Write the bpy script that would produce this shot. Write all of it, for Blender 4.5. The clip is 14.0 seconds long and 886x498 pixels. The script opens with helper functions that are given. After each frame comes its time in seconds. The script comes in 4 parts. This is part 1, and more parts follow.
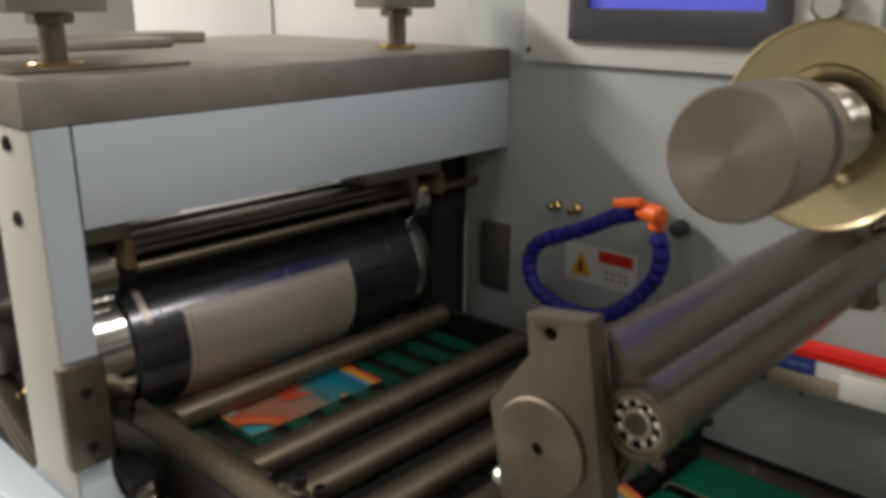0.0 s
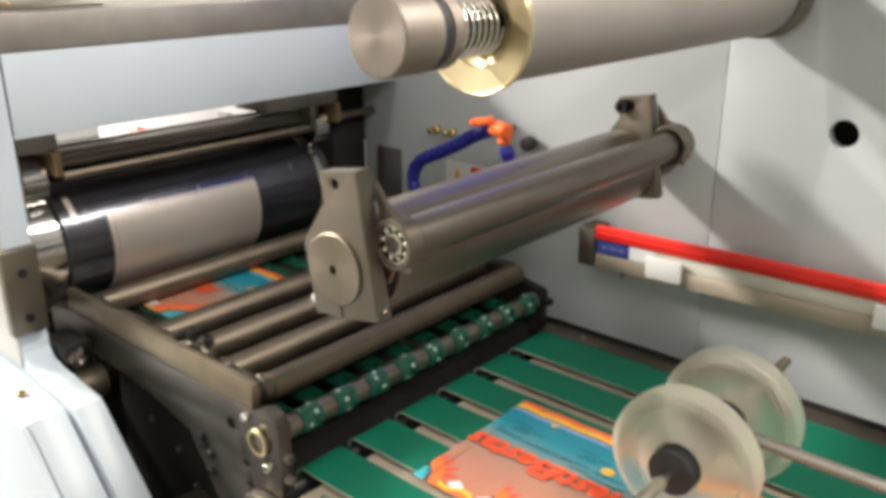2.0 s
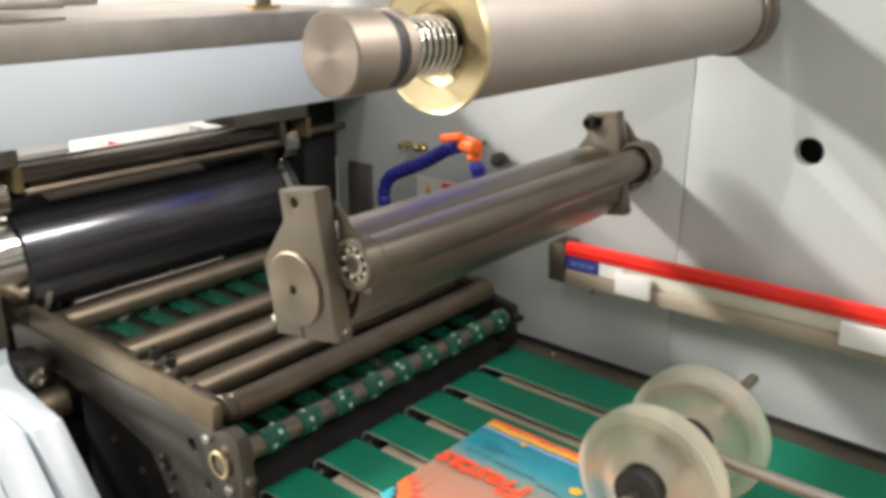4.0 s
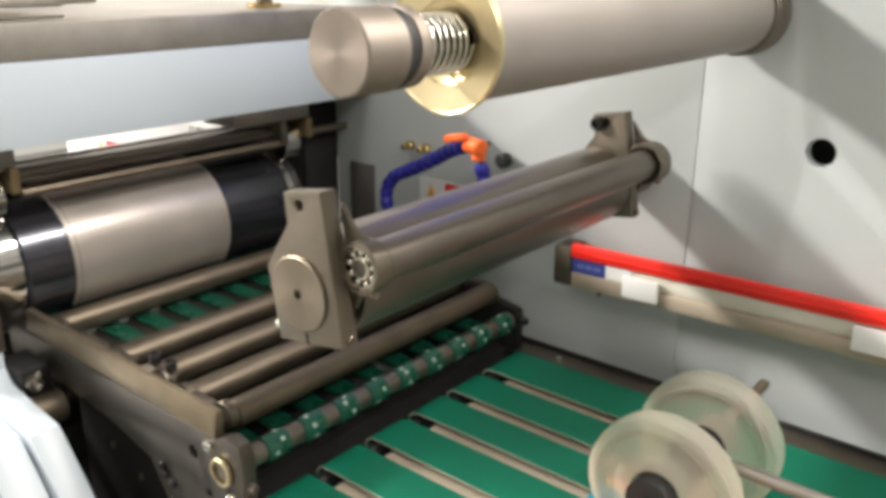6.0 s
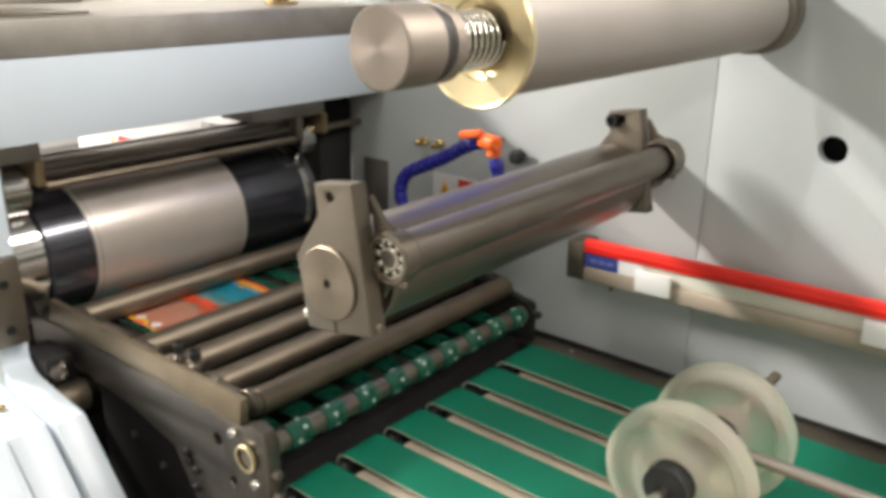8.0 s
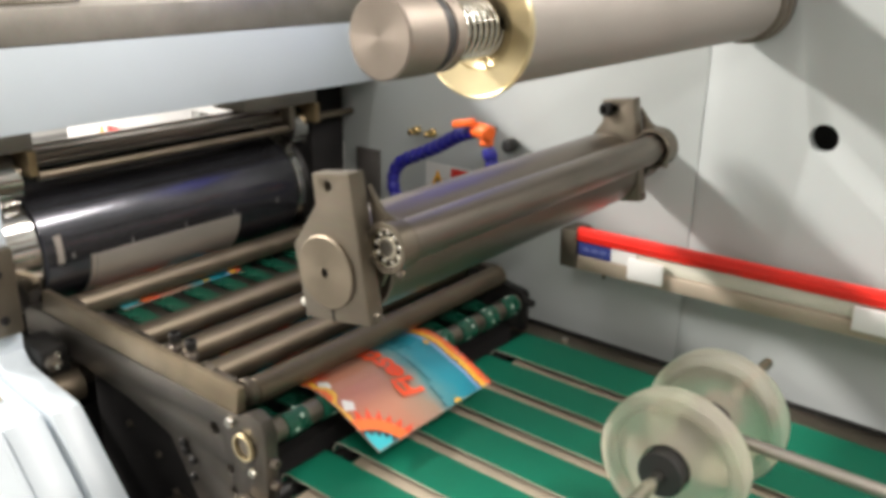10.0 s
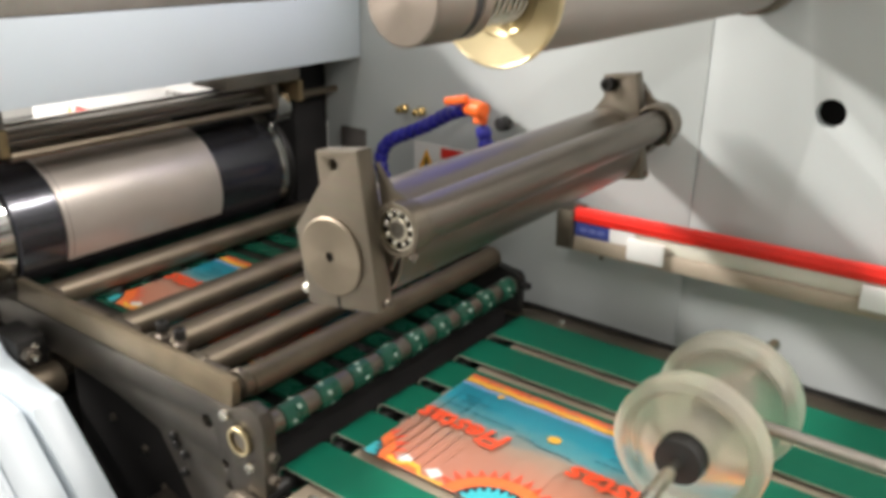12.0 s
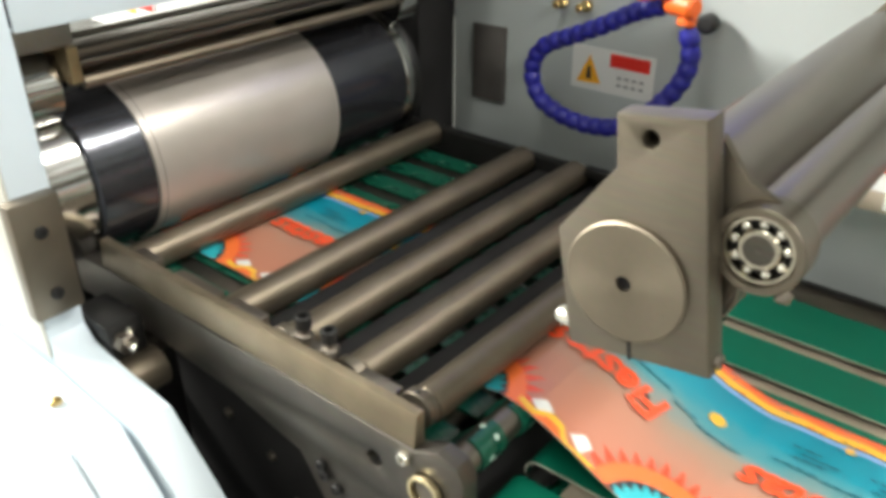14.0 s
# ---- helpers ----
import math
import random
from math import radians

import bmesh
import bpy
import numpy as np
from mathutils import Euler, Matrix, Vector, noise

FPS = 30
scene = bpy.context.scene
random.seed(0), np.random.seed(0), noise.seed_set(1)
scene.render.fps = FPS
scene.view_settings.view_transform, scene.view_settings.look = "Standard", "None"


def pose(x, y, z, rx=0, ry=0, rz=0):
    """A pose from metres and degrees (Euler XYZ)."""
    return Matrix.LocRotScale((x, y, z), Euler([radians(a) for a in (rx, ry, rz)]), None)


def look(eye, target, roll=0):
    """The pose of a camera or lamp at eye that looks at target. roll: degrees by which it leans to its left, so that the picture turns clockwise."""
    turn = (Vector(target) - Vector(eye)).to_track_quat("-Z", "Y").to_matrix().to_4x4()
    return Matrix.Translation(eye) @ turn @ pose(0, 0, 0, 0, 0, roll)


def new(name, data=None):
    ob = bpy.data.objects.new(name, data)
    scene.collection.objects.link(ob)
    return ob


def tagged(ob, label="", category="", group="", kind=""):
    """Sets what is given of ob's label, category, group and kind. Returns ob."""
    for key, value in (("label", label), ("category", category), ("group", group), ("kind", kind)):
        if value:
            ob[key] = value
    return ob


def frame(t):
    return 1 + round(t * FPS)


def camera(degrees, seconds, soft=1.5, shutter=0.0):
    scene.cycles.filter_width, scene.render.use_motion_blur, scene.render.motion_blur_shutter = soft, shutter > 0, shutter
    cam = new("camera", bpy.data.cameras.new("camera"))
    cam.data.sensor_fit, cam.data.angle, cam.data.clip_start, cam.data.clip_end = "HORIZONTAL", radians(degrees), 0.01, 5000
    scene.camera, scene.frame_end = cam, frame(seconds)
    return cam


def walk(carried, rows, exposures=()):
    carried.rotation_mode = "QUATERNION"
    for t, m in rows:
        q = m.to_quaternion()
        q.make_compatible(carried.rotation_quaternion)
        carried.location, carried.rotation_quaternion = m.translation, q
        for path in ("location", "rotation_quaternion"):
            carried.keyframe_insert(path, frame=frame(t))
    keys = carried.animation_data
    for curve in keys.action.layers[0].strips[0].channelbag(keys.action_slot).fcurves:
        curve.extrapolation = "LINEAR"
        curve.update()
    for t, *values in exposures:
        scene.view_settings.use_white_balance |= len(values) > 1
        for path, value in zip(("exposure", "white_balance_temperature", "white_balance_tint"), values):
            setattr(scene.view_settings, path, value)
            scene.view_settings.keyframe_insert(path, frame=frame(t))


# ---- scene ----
cam = camera(56.1, 14.0, soft=4.3, shutter=0.5)
PATH = [
    (0, (-0.002, 0.01, 1.353), (-1.304, 1.41, 0.766), 0.3),
    (0.5, (0.082, -0.092, 1.354), (-1.139, 1.374, 0.755), 0.7),
    (1, (0.159, -0.11, 1.348), (-0.983, 1.394, 0.691), -0.2),
    (1.5, (0.21, -0.079, 1.344), (-0.977, 1.377, 0.657), -0.1),
    (2, (0.235, -0.057, 1.345), (-1.004, 1.36, 0.67), -0.1),
    (2.5, (0.236, -0.045, 1.348), (-1.018, 1.361, 0.676), -0.3),
    (3, (0.234, -0.037, 1.348), (-1.009, 1.383, 0.686), -0.4),
    (3.5, (0.242, -0.041, 1.348), (-0.972, 1.412, 0.701), 0.2),
    (6, (0.223, -0.032, 1.345), (-0.983, 1.426, 0.698), 0.4),
    (6.5, (0.22, -0.041, 1.345), (-0.989, 1.417, 0.702), 0.5),
    (7, (0.217, -0.053, 1.346), (-0.994, 1.403, 0.705), 0.7),
    (7.5, (0.219, -0.06, 1.347), (-0.991, 1.399, 0.707), 0.8),
    (8, (0.219, -0.06, 1.345), (-0.986, 1.397, 0.695), 0.7),
    (8.5, (0.219, -0.059, 1.343), (-0.982, 1.397, 0.681), 0.6),
    (11, (0.206, -0.072, 1.347), (-0.951, 1.41, 0.667), 1.1),
    (11.5, (0.197, -0.072, 1.345), (-0.947, 1.42, 0.662), 1.3),
    (12, (0.167, -0.061, 1.332), (-0.942, 1.443, 0.619), 1.0),
    (12.5, (0.086, -0.052, 1.299), (-0.949, 1.448, 0.476), -0.0),
    (13, (0.019, -0.043, 1.294), (-0.982, 1.416, 0.361), 0.0),
    (13.5, (-0.071, 0.022, 1.297), (-1.138, 1.402, 0.32), 0.6),
    (14, (-0.108, 0.052, 1.304), (-1.22, 1.398, 0.329), -0.1),
]
STOPS = [(0.0, -1.25, 6500, 10), (0.4, -1.1, 6500, 10), (0.8, -0.5, 6500, 10), (1.2, -0.15, 6500, 10), (2.0, 0.05, 6500, 10), (3.5, 0.1, 6500, 10), (6.0, 0.15, 6500, 10), (11.5, 0.15, 6500, 10),
         (12.0, 0.15, 6450, 10), (12.5, 0.95, 6200, 9), (12.9, 1.6, 6150, 8), (13.2, 1.6, 6150, 6), (13.6, 1.25, 6200, 4), (14.0, 0.5, 6300, 3)]
walk(cam, [(t, look(eye, target, roll)) for t, eye, target, roll in PATH], STOPS)


# ---- world and light ----
world = bpy.data.worlds.new("hall")
scene.world = world
world.use_nodes = True
world.node_tree.nodes["Background"].inputs[0].default_value = (0.75, 0.8, 0.85, 1)
world.node_tree.nodes["Background"].inputs[1].default_value = 0.15

# rows of ceiling tubes: centre, length along y, watts
TUBES = [(-3.7, -1.2, 640), (-0.3, -1.6, 18), (1.3, 2.0, 165), (2.6, -0.8, 80)]
CEILING = 3.6


def lamp(x, y, z, sx, sy, watts, colour=(1.0, 0.935, 0.885)):
    data = bpy.data.lights.new("tube_light", "AREA")
    data.shape, data.size, data.size_y, data.energy, data.color = "RECTANGLE", sx, sy, watts, colour
    ob = new("tube_light", data)
    ob.location = (x, y, z)
    return ob


for tx, ty, w in TUBES:
    lamp(tx, ty, CEILING - 0.22, 0.6 if tx < -3 else 0.35, 1.5 if tx < -3 else 2.4, w)


# ---- materials ----
def surface(name, colour, rough=0.5, metal=0.0, vary=0.12, scale=12.0, grain=300.0, bump=0.05, stretch=(1, 1, 1), spots=0.0, coat=0.0):
    """Paint, metal or plastic with two scales of variation and fine relief."""
    m = bpy.data.materials.new(name)
    m.use_nodes = True
    nt = m.node_tree
    b = nt.nodes["Principled BSDF"]
    link = nt.links.new
    co = nt.nodes.new("ShaderNodeTexCoord")
    mp = nt.nodes.new("ShaderNodeMapping")
    mp.inputs["Scale"].default_value = stretch
    link(co.outputs["Object"], mp.inputs["Vector"])
    big, fine = nt.nodes.new("ShaderNodeTexNoise"), nt.nodes.new("ShaderNodeTexNoise")
    big.inputs["Scale"].default_value, big.inputs["Detail"].default_value = scale, 5
    fine.inputs["Scale"].default_value, fine.inputs["Detail"].default_value = grain, 3
    link(co.outputs["Object"], big.inputs["Vector"])
    link(mp.outputs["Vector"], fine.inputs["Vector"])
    mix = nt.nodes.new("ShaderNodeMixRGB")
    mix.blend_type = "MULTIPLY"
    mix.inputs[1].default_value = (*colour, 1)
    ramp = nt.nodes.new("ShaderNodeValToRGB")
    lo = 1 - vary * 2
    ramp.color_ramp.elements[0].position, ramp.color_ramp.elements[0].color = 0.3, (lo, lo, lo * 0.98, 1)
    ramp.color_ramp.elements[1].position, ramp.color_ramp.elements[1].color = 0.7, (1, 1, 1, 1)
    link(big.outputs["Fac"], ramp.inputs["Fac"])
    link(ramp.outputs["Color"], mix.inputs[2])
    mix.inputs[0].default_value = 1
    mix2 = nt.nodes.new("ShaderNodeMixRGB")
    mix2.blend_type = "OVERLAY"
    mix2.inputs[0].default_value = vary
    link(mix.outputs[0], mix2.inputs[1])
    link(fine.outputs["Color"], mix2.inputs[2])
    link(mix2.outputs[0], b.inputs["Base Color"])
    rr = nt.nodes.new("ShaderNodeMapRange")
    rr.inputs["To Min"].default_value, rr.inputs["To Max"].default_value = max(0.02, rough * 0.8), min(1, rough * 1.2)
    link(big.outputs["Fac"], rr.inputs["Value"])
    link(rr.outputs["Result"], b.inputs["Roughness"])
    b.inputs["Metallic"].default_value = metal
    b.inputs["Coat Weight"].default_value = coat
    if bump:
        bp = nt.nodes.new("ShaderNodeBump")
        bp.inputs["Strength"].default_value, bp.inputs["Distance"].default_value = bump, 0.001
        link(fine.outputs["Fac"], bp.inputs["Height"])
        link(bp.outputs["Normal"], b.inputs["Normal"])
    return m


WALL_PAINT = surface("grey_enamel", (0.49, 0.527, 0.525), 0.45, vary=0.05, scale=3, grain=500, bump=0.04)
BLUE_PAINT = surface("pale_blue_enamel", (0.585, 0.655, 0.71), 0.38, vary=0.04, scale=4, grain=500, bump=0.04)
WHITE_PAINT = surface("white_enamel", (0.82, 0.82, 0.80), 0.4, vary=0.04, scale=4, grain=400, bump=0.04)
STEEL = surface("ground_steel", (0.235, 0.205, 0.172), 0.37, 0.9, vary=0.12, scale=18, grain=900, bump=0.06, stretch=(1, 0.05, 1))
BAR_STEEL = surface("brown_milled_steel", (0.29, 0.235, 0.16), 0.42, 0.7, vary=0.14, scale=26, grain=700, bump=0.08, stretch=(0.08, 1, 1))
PLATE_STEEL = surface("milled_steel", (0.205, 0.177, 0.138), 0.42, 0.85, vary=0.12, scale=22, grain=700, bump=0.08, stretch=(0.08, 1, 1))
TABLE_STEEL = surface("oily_milled_steel", (0.135, 0.122, 0.105), 0.40, 0.8, vary=0.2, scale=14, grain=700, bump=0.08, stretch=(0.08, 1, 1))
TOP_STEEL = surface("oiled_steel_plate", (0.38, 0.355, 0.315), 0.5, 0.6, vary=0.18, scale=13, grain=400, bump=0.06)
ROLLER_STEEL = surface("roller_steel", (0.215, 0.178, 0.13), 0.45, 0.85, vary=0.12, scale=25, grain=1200, bump=0.05, stretch=(1, 0.03, 1))
TUBE_ALU = surface("grey_aluminium_tube", (0.35, 0.318, 0.29), 0.58, 0.5, vary=0.06, scale=9, grain=600, bump=0.04)
DARK_STEEL = surface("blackened_steel", (0.035, 0.034, 0.033), 0.45, 0.6, vary=0.2, scale=30, grain=500, bump=0.08)
# Flat black for black parts and for voids whose shade is in the colour.
BLACK = surface("black_paint_and_void", (0.026, 0.025, 0.025), 0.7, vary=0.2, bump=0)
BLACK.node_tree.nodes["Principled BSDF"].inputs["Specular IOR Level"].default_value = 0.15
CHROME = surface("bright_chrome", (0.62, 0.61, 0.59), 0.14, 1.0, vary=0.06, scale=25, grain=900, bump=0.02, stretch=(1, 0.03, 1))
DRUM_SKIN = surface("polished_black_cylinder", (0.095, 0.096, 0.108), 0.20, 0.8, vary=0.12, scale=14, grain=800, bump=0.03, stretch=(1, 0.03, 1))
PLATE_PAPER = surface("beige_satin_plate", (0.47, 0.425, 0.375), 0.35, 0.45, vary=0.06, scale=16, grain=900, bump=0.05)
BRASS = surface("brass", (0.62, 0.45, 0.19), 0.25, 1.0, vary=0.1, scale=30, grain=900, bump=0.03)
FLANGE = surface("gilt_zinc_flange", (0.80, 0.68, 0.42), 0.35, 1.0, vary=0.1, scale=20, grain=900, bump=0.03)
RACE = surface("bearing_race_steel", (0.56, 0.51, 0.42), 0.25, 1.0, vary=0.08, bump=0.02)
SPRING = surface("spring_wire", (0.72, 0.70, 0.64), 0.2, 1.0, vary=0.05, bump=0.02)
RUBBER = surface("black_rubber", (0.03, 0.03, 0.03), 0.6, vary=0.15, bump=0.05)
BELT = surface("green_conveyor_belt", (0.004, 0.140, 0.080), 0.55, vary=0.1, scale=9, grain=700, bump=0.08)
BELT.node_tree.nodes["Principled BSDF"].inputs["Specular IOR Level"].default_value = 0.25
BELT_EDGE = surface("belt_edge", (0.610, 0.634, 0.512), 0.6, vary=0.1, bump=0.04)
TAPE = surface("green_perforated_tape", (0.010, 0.100, 0.060), 0.28, vary=0.15, scale=40, grain=500, bump=0.08)
BED = surface("beige_bed_plate", (0.47, 0.395, 0.305), 0.45, 0.25, vary=0.1, scale=10, grain=500, bump=0.06)
HOSE = surface("blue_plastic", (0.022, 0.022, 0.30), 0.35, vary=0.08, bump=0.03)
ORANGE = surface("orange_plastic", (0.95, 0.16, 0.025), 0.4, vary=0.05, bump=0.02)
RED = surface("red_plastic", (0.80, 0.022, 0.012), 0.42, vary=0.04, bump=0.02)
NAVY = surface("navy_label", (0.035, 0.055, 0.26), 0.45, vary=0.06, bump=0.02)
WHITE_LABEL = surface("white_label", (0.78, 0.78, 0.76), 0.45, vary=0.03, bump=0.02)
IVORY = surface("ivory_moulding", (0.66, 0.64, 0.54), 0.45, vary=0.05, bump=0.03)
YELLOW = surface("yellow_ink", (0.85, 0.42, 0.02), 0.5, vary=0.04, bump=0)
INK = surface("dark_ink", (0.03, 0.03, 0.035), 0.5, vary=0.1, bump=0)
BEZEL = surface("charcoal_bezel", (0.085, 0.086, 0.094), 0.3, vary=0.1, bump=0.03)
CONCRETE = surface("workshop_floor", (0.22, 0.22, 0.21), 0.5, vary=0.15, scale=2, grain=60, bump=0.05)
HALL_WALL = surface("hall_wall", (0.62, 0.62, 0.60), 0.7, vary=0.06, scale=1.5, grain=60, bump=0.03)


def glow(name, colour, strength):
    m = bpy.data.materials.new(name)
    m.use_nodes = True
    b = m.node_tree.nodes["Principled BSDF"]
    b.inputs["Base Color"].default_value = (*colour, 1)
    b.inputs["Emission Color"].default_value = (*colour, 1)
    b.inputs["Emission Strength"].default_value = strength
    return m


SCREEN = glow("lit_screen", (0.10, 0.11, 0.62), 1.0)
TUBE = glow("lit_tube", (1.0, 0.98, 0.94), 6.0)


def cast_rubber():
    """Milky clear polyurethane."""
    m = surface("milky_polyurethane", (0.95, 0.92, 0.81), 0.34, vary=0.0, scale=20, grain=300, bump=0.0)
    b = m.node_tree.nodes["Principled BSDF"]
    b.inputs["Transmission Weight"].default_value = 0.76
    b.inputs["IOR"].default_value = 1.1
    return m


CAST = cast_rubber()


def turned_steel(name, colour, rough, cx=0.0, cz=0.0):
    """Steel faced on a lathe: fine rings about the line along y through (cx, cz), sheen across them."""
    m = surface(name, colour, rough, 0.9, vary=0.1, scale=30, grain=700, bump=0.0)
    nt = m.node_tree
    b = nt.nodes["Principled BSDF"]
    link = nt.links.new
    co = nt.nodes.new("ShaderNodeTexCoord")
    mp = nt.nodes.new("ShaderNodeMapping")
    mp.inputs["Location"].default_value = (-cx, 0, -cz)
    mp.inputs["Scale"].default_value = (1, 0, 1)
    link(co.outputs["Object"], mp.inputs["Vector"])
    length = nt.nodes.new("ShaderNodeVectorMath")
    length.operation = "LENGTH"
    link(mp.outputs["Vector"], length.inputs[0])
    rings = nt.nodes.new("ShaderNodeTexNoise")
    rings.noise_dimensions = "1D"
    rings.inputs["Scale"].default_value, rings.inputs["Detail"].default_value = 900, 3
    link(length.outputs["Value"], rings.inputs["W"])
    bp = nt.nodes.new("ShaderNodeBump")
    bp.inputs["Strength"].default_value, bp.inputs["Distance"].default_value = 0.10, 0.0006
    link(rings.outputs["Fac"], bp.inputs["Height"])
    link(bp.outputs["Normal"], b.inputs["Normal"])
    tg = nt.nodes.new("ShaderNodeTangent")
    tg.direction_type, tg.axis = "RADIAL", "Y"
    link(tg.outputs["Tangent"], b.inputs["Tangent"])
    b.inputs["Anisotropic"].default_value = 0.55
    return m


KNOB_STEEL = turned_steel("turned_knob_steel", (0.32, 0.275, 0.235), 0.48)
DISC_STEEL = turned_steel("turned_disc_steel", (0.25, 0.212, 0.16), 0.42, 0.0, 0.05)
NIP_STEEL = surface("ground_nip_steel", (0.205, 0.178, 0.15), 0.35, 0.95, vary=0.06, scale=18, grain=900, bump=0.02, stretch=(1, 0.04, 1))


# ---- mesh helpers ----
def lathe(profile, cx=0.0, cz=0.0, seg=32, closed=False):
    """Revolve (y, r) pairs about the line along y through (cx, cz)."""
    bm = bmesh.new()
    rings = []
    for y, r in profile:
        if r < 1e-6:
            rings.append([bm.verts.new((cx, y, cz))])
        else:
            rings.append([bm.verts.new((cx + r * math.cos(2 * math.pi * k / seg), y, cz + r * math.sin(2 * math.pi * k / seg))) for k in range(seg)])
    pairs = list(zip(rings, rings[1:]))
    if closed:
        pairs.append((rings[-1], rings[0]))
    for a, b in pairs:
        for k in range(seg):
            n = (k + 1) % seg
            if len(a) == 1 and len(b) == 1:
                continue
            if len(a) == 1:
                bm.faces.new((a[0], b[n], b[k]))
            elif len(b) == 1:
                bm.faces.new((a[k], a[n], b[0]))
            else:
                bm.faces.new((a[k], a[n], b[n], b[k]))
    bmesh.ops.recalc_face_normals(bm, faces=bm.faces)
    return bm


def rod(cx, cz, r, y0, y1, seg=28, ch=0.001):
    ch = min(ch, r * 0.4, (y1 - y0) * 0.4)
    return lathe([(y0, 0), (y0, r - ch), (y0 + ch, r), (y1 - ch, r), (y1, r - ch), (y1, 0)], cx, cz, seg)


def tube(cx, cz, r, ri, y0, y1, seg=32, ch=0.0008):
    return lathe([(y0, ri), (y0, r - ch), (y0 + ch, r), (y1 - ch, r), (y1, r - ch), (y1, ri)], cx, cz, seg, True)


def levelled(bm):
    """Mark all faces as flat ones."""
    layer = bm.faces.layers.int.new("flat")
    for f in bm.faces:
        f[layer] = 1
    return bm


def box(x0, x1, y0, y1, z0, z1, bev=0.0012, seg=2):
    bm = bmesh.new()
    bmesh.ops.create_cube(bm, size=1)
    for v in bm.verts:
        v.co = (x0 + (v.co.x + 0.5) * (x1 - x0), y0 + (v.co.y + 0.5) * (y1 - y0), z0 + (v.co.z + 0.5) * (z1 - z0))
    if bev:
        bmesh.ops.bevel(bm, geom=bm.edges[:], offset=bev, segments=seg, affect="EDGES", profile=0.5)
    return levelled(bm)


def circle(cx, cz, r, n=24, a0=0.0):
    return [(cx + r * math.cos(a0 + 2 * math.pi * k / n), cz + r * math.sin(a0 + 2 * math.pi * k / n)) for k in range(n)]


def plate(outline, y0, y1, holes=(), bev=0.0):
    """A flat plate of the given xz outline, from y0 to y1, with holes through it."""
    bm = bmesh.new()
    loops = []
    for ring in (outline, *holes):
        vs = [bm.verts.new((x, y0, z)) for x, z in ring]
        loops.append([bm.edges.new((a, b)) for a, b in zip(vs, vs[1:] + vs[:1])])
    bmesh.ops.triangle_fill(bm, use_beauty=True, use_dissolve=True, edges=[e for l in loops for e in l])
    out = bmesh.ops.extrude_face_region(bm, geom=bm.faces[:])
    for v in out["geom"]:
        if isinstance(v, bmesh.types.BMVert):
            v.co.y = y1
    bmesh.ops.recalc_face_normals(bm, faces=bm.faces)
    if bev:
        sharp = [e for e in bm.edges if len(e.link_faces) == 2 and abs(e.calc_face_angle(0)) > 0.9 and abs(e.verts[0].co.y - e.verts[1].co.y) < 1e-6]
        bmesh.ops.bevel(bm, geom=sharp, offset=bev, segments=2, affect="EDGES", profile=0.5)
    return levelled(bm)


def thing(name, at, label, category, group="", kind=""):
    ob = new(name)
    ob.empty_display_size = 0.02
    ob.location = at
    ob["base"] = at
    return tagged(ob, label, category, group, kind)


def part(name, bm, material, parent=None, label="", smooth=35):
    """Link a bmesh, given in the world's places, as one mesh under a thing or part."""
    base = Vector((0, 0, 0))
    p = parent
    while p is not None:
        base += p.location
        p = p.parent
    bmesh.ops.translate(bm, verts=bm.verts, vec=-base)
    me = bpy.data.meshes.new(name)
    layer = bm.faces.layers.int.get("flat")
    flat = [layer is not None and f[layer] == 1 for f in bm.faces]
    bm.to_mesh(me)
    bm.free()
    for m in (material if isinstance(material, (list, tuple)) else [material]):
        me.materials.append(m)
    for f, level in zip(me.polygons, flat):
        f.use_smooth = not level
    me.set_sharp_from_angle(angle=radians(smooth))
    ob = new(name, me)
    ob.parent = parent
    if label:
        ob["label"] = label
    return ob


def solid(name, bm, material, label, category, group="", kind=""):
    """A thing that is one mesh."""
    return tagged(part(name, bm, material), label, category, group, kind)


def screw_bm(x, y, z, r=0.005, h=0.004, facing=-1):
    """A socket screw whose head faces along y (facing -1: towards small y)."""
    f = facing
    return lathe([(y, 0.0), (y, r), (y + f * h * 0.8, r), (y + f * h, r * 0.85), (y + f * h, r * 0.5), (y + f * h * 0.4, r * 0.48), (y + f * h * 0.4, 0)], x, z, 16)


def turned(bm, m):
    bmesh.ops.transform(bm, matrix=m, verts=bm.verts)
    return bm


def along_x(bm, cx, cy, cz):
    """Turn a mesh made about the y axis at the origin to run along x, and carry it to a place."""
    return turned(bm, Matrix.Translation((cx, cy, cz)) @ Matrix.Rotation(radians(-90), 4, "Z"))


def upright(bm, cx, cy, cz):
    return turned(bm, Matrix.Translation((cx, cy, cz)) @ Matrix.Rotation(radians(-90), 4, "X"))


# ---- the hall ----
solid("floor", box(-6, 6, -5, 5, -0.1, 0, 0), CONCRETE, "grey painted concrete workshop floor", "floor", kind="structure")
solid("ceiling", box(-6, 6, -5, 5, CEILING, CEILING + 0.1, 0), HALL_WALL, "plain pale workshop ceiling", "ceiling", kind="structure")
solid("wall_north", box(-6.1, 6.1, 5, 5.1, 0, CEILING, 0), HALL_WALL, "plain pale workshop wall", "wall", kind="structure")
solid("wall_south", box(-6.1, 6.1, -5.1, -5, 0, CEILING, 0), HALL_WALL, "plain pale workshop wall", "wall", kind="structure")
solid("wall_west", box(-6.1, -6, -5, 5, 0, CEILING, 0), HALL_WALL, "plain pale workshop wall", "wall", kind="structure")
solid("wall_east", box(6, 6.1, -5, 5, 0, CEILING, 0), HALL_WALL, "plain pale workshop wall", "wall", kind="structure")
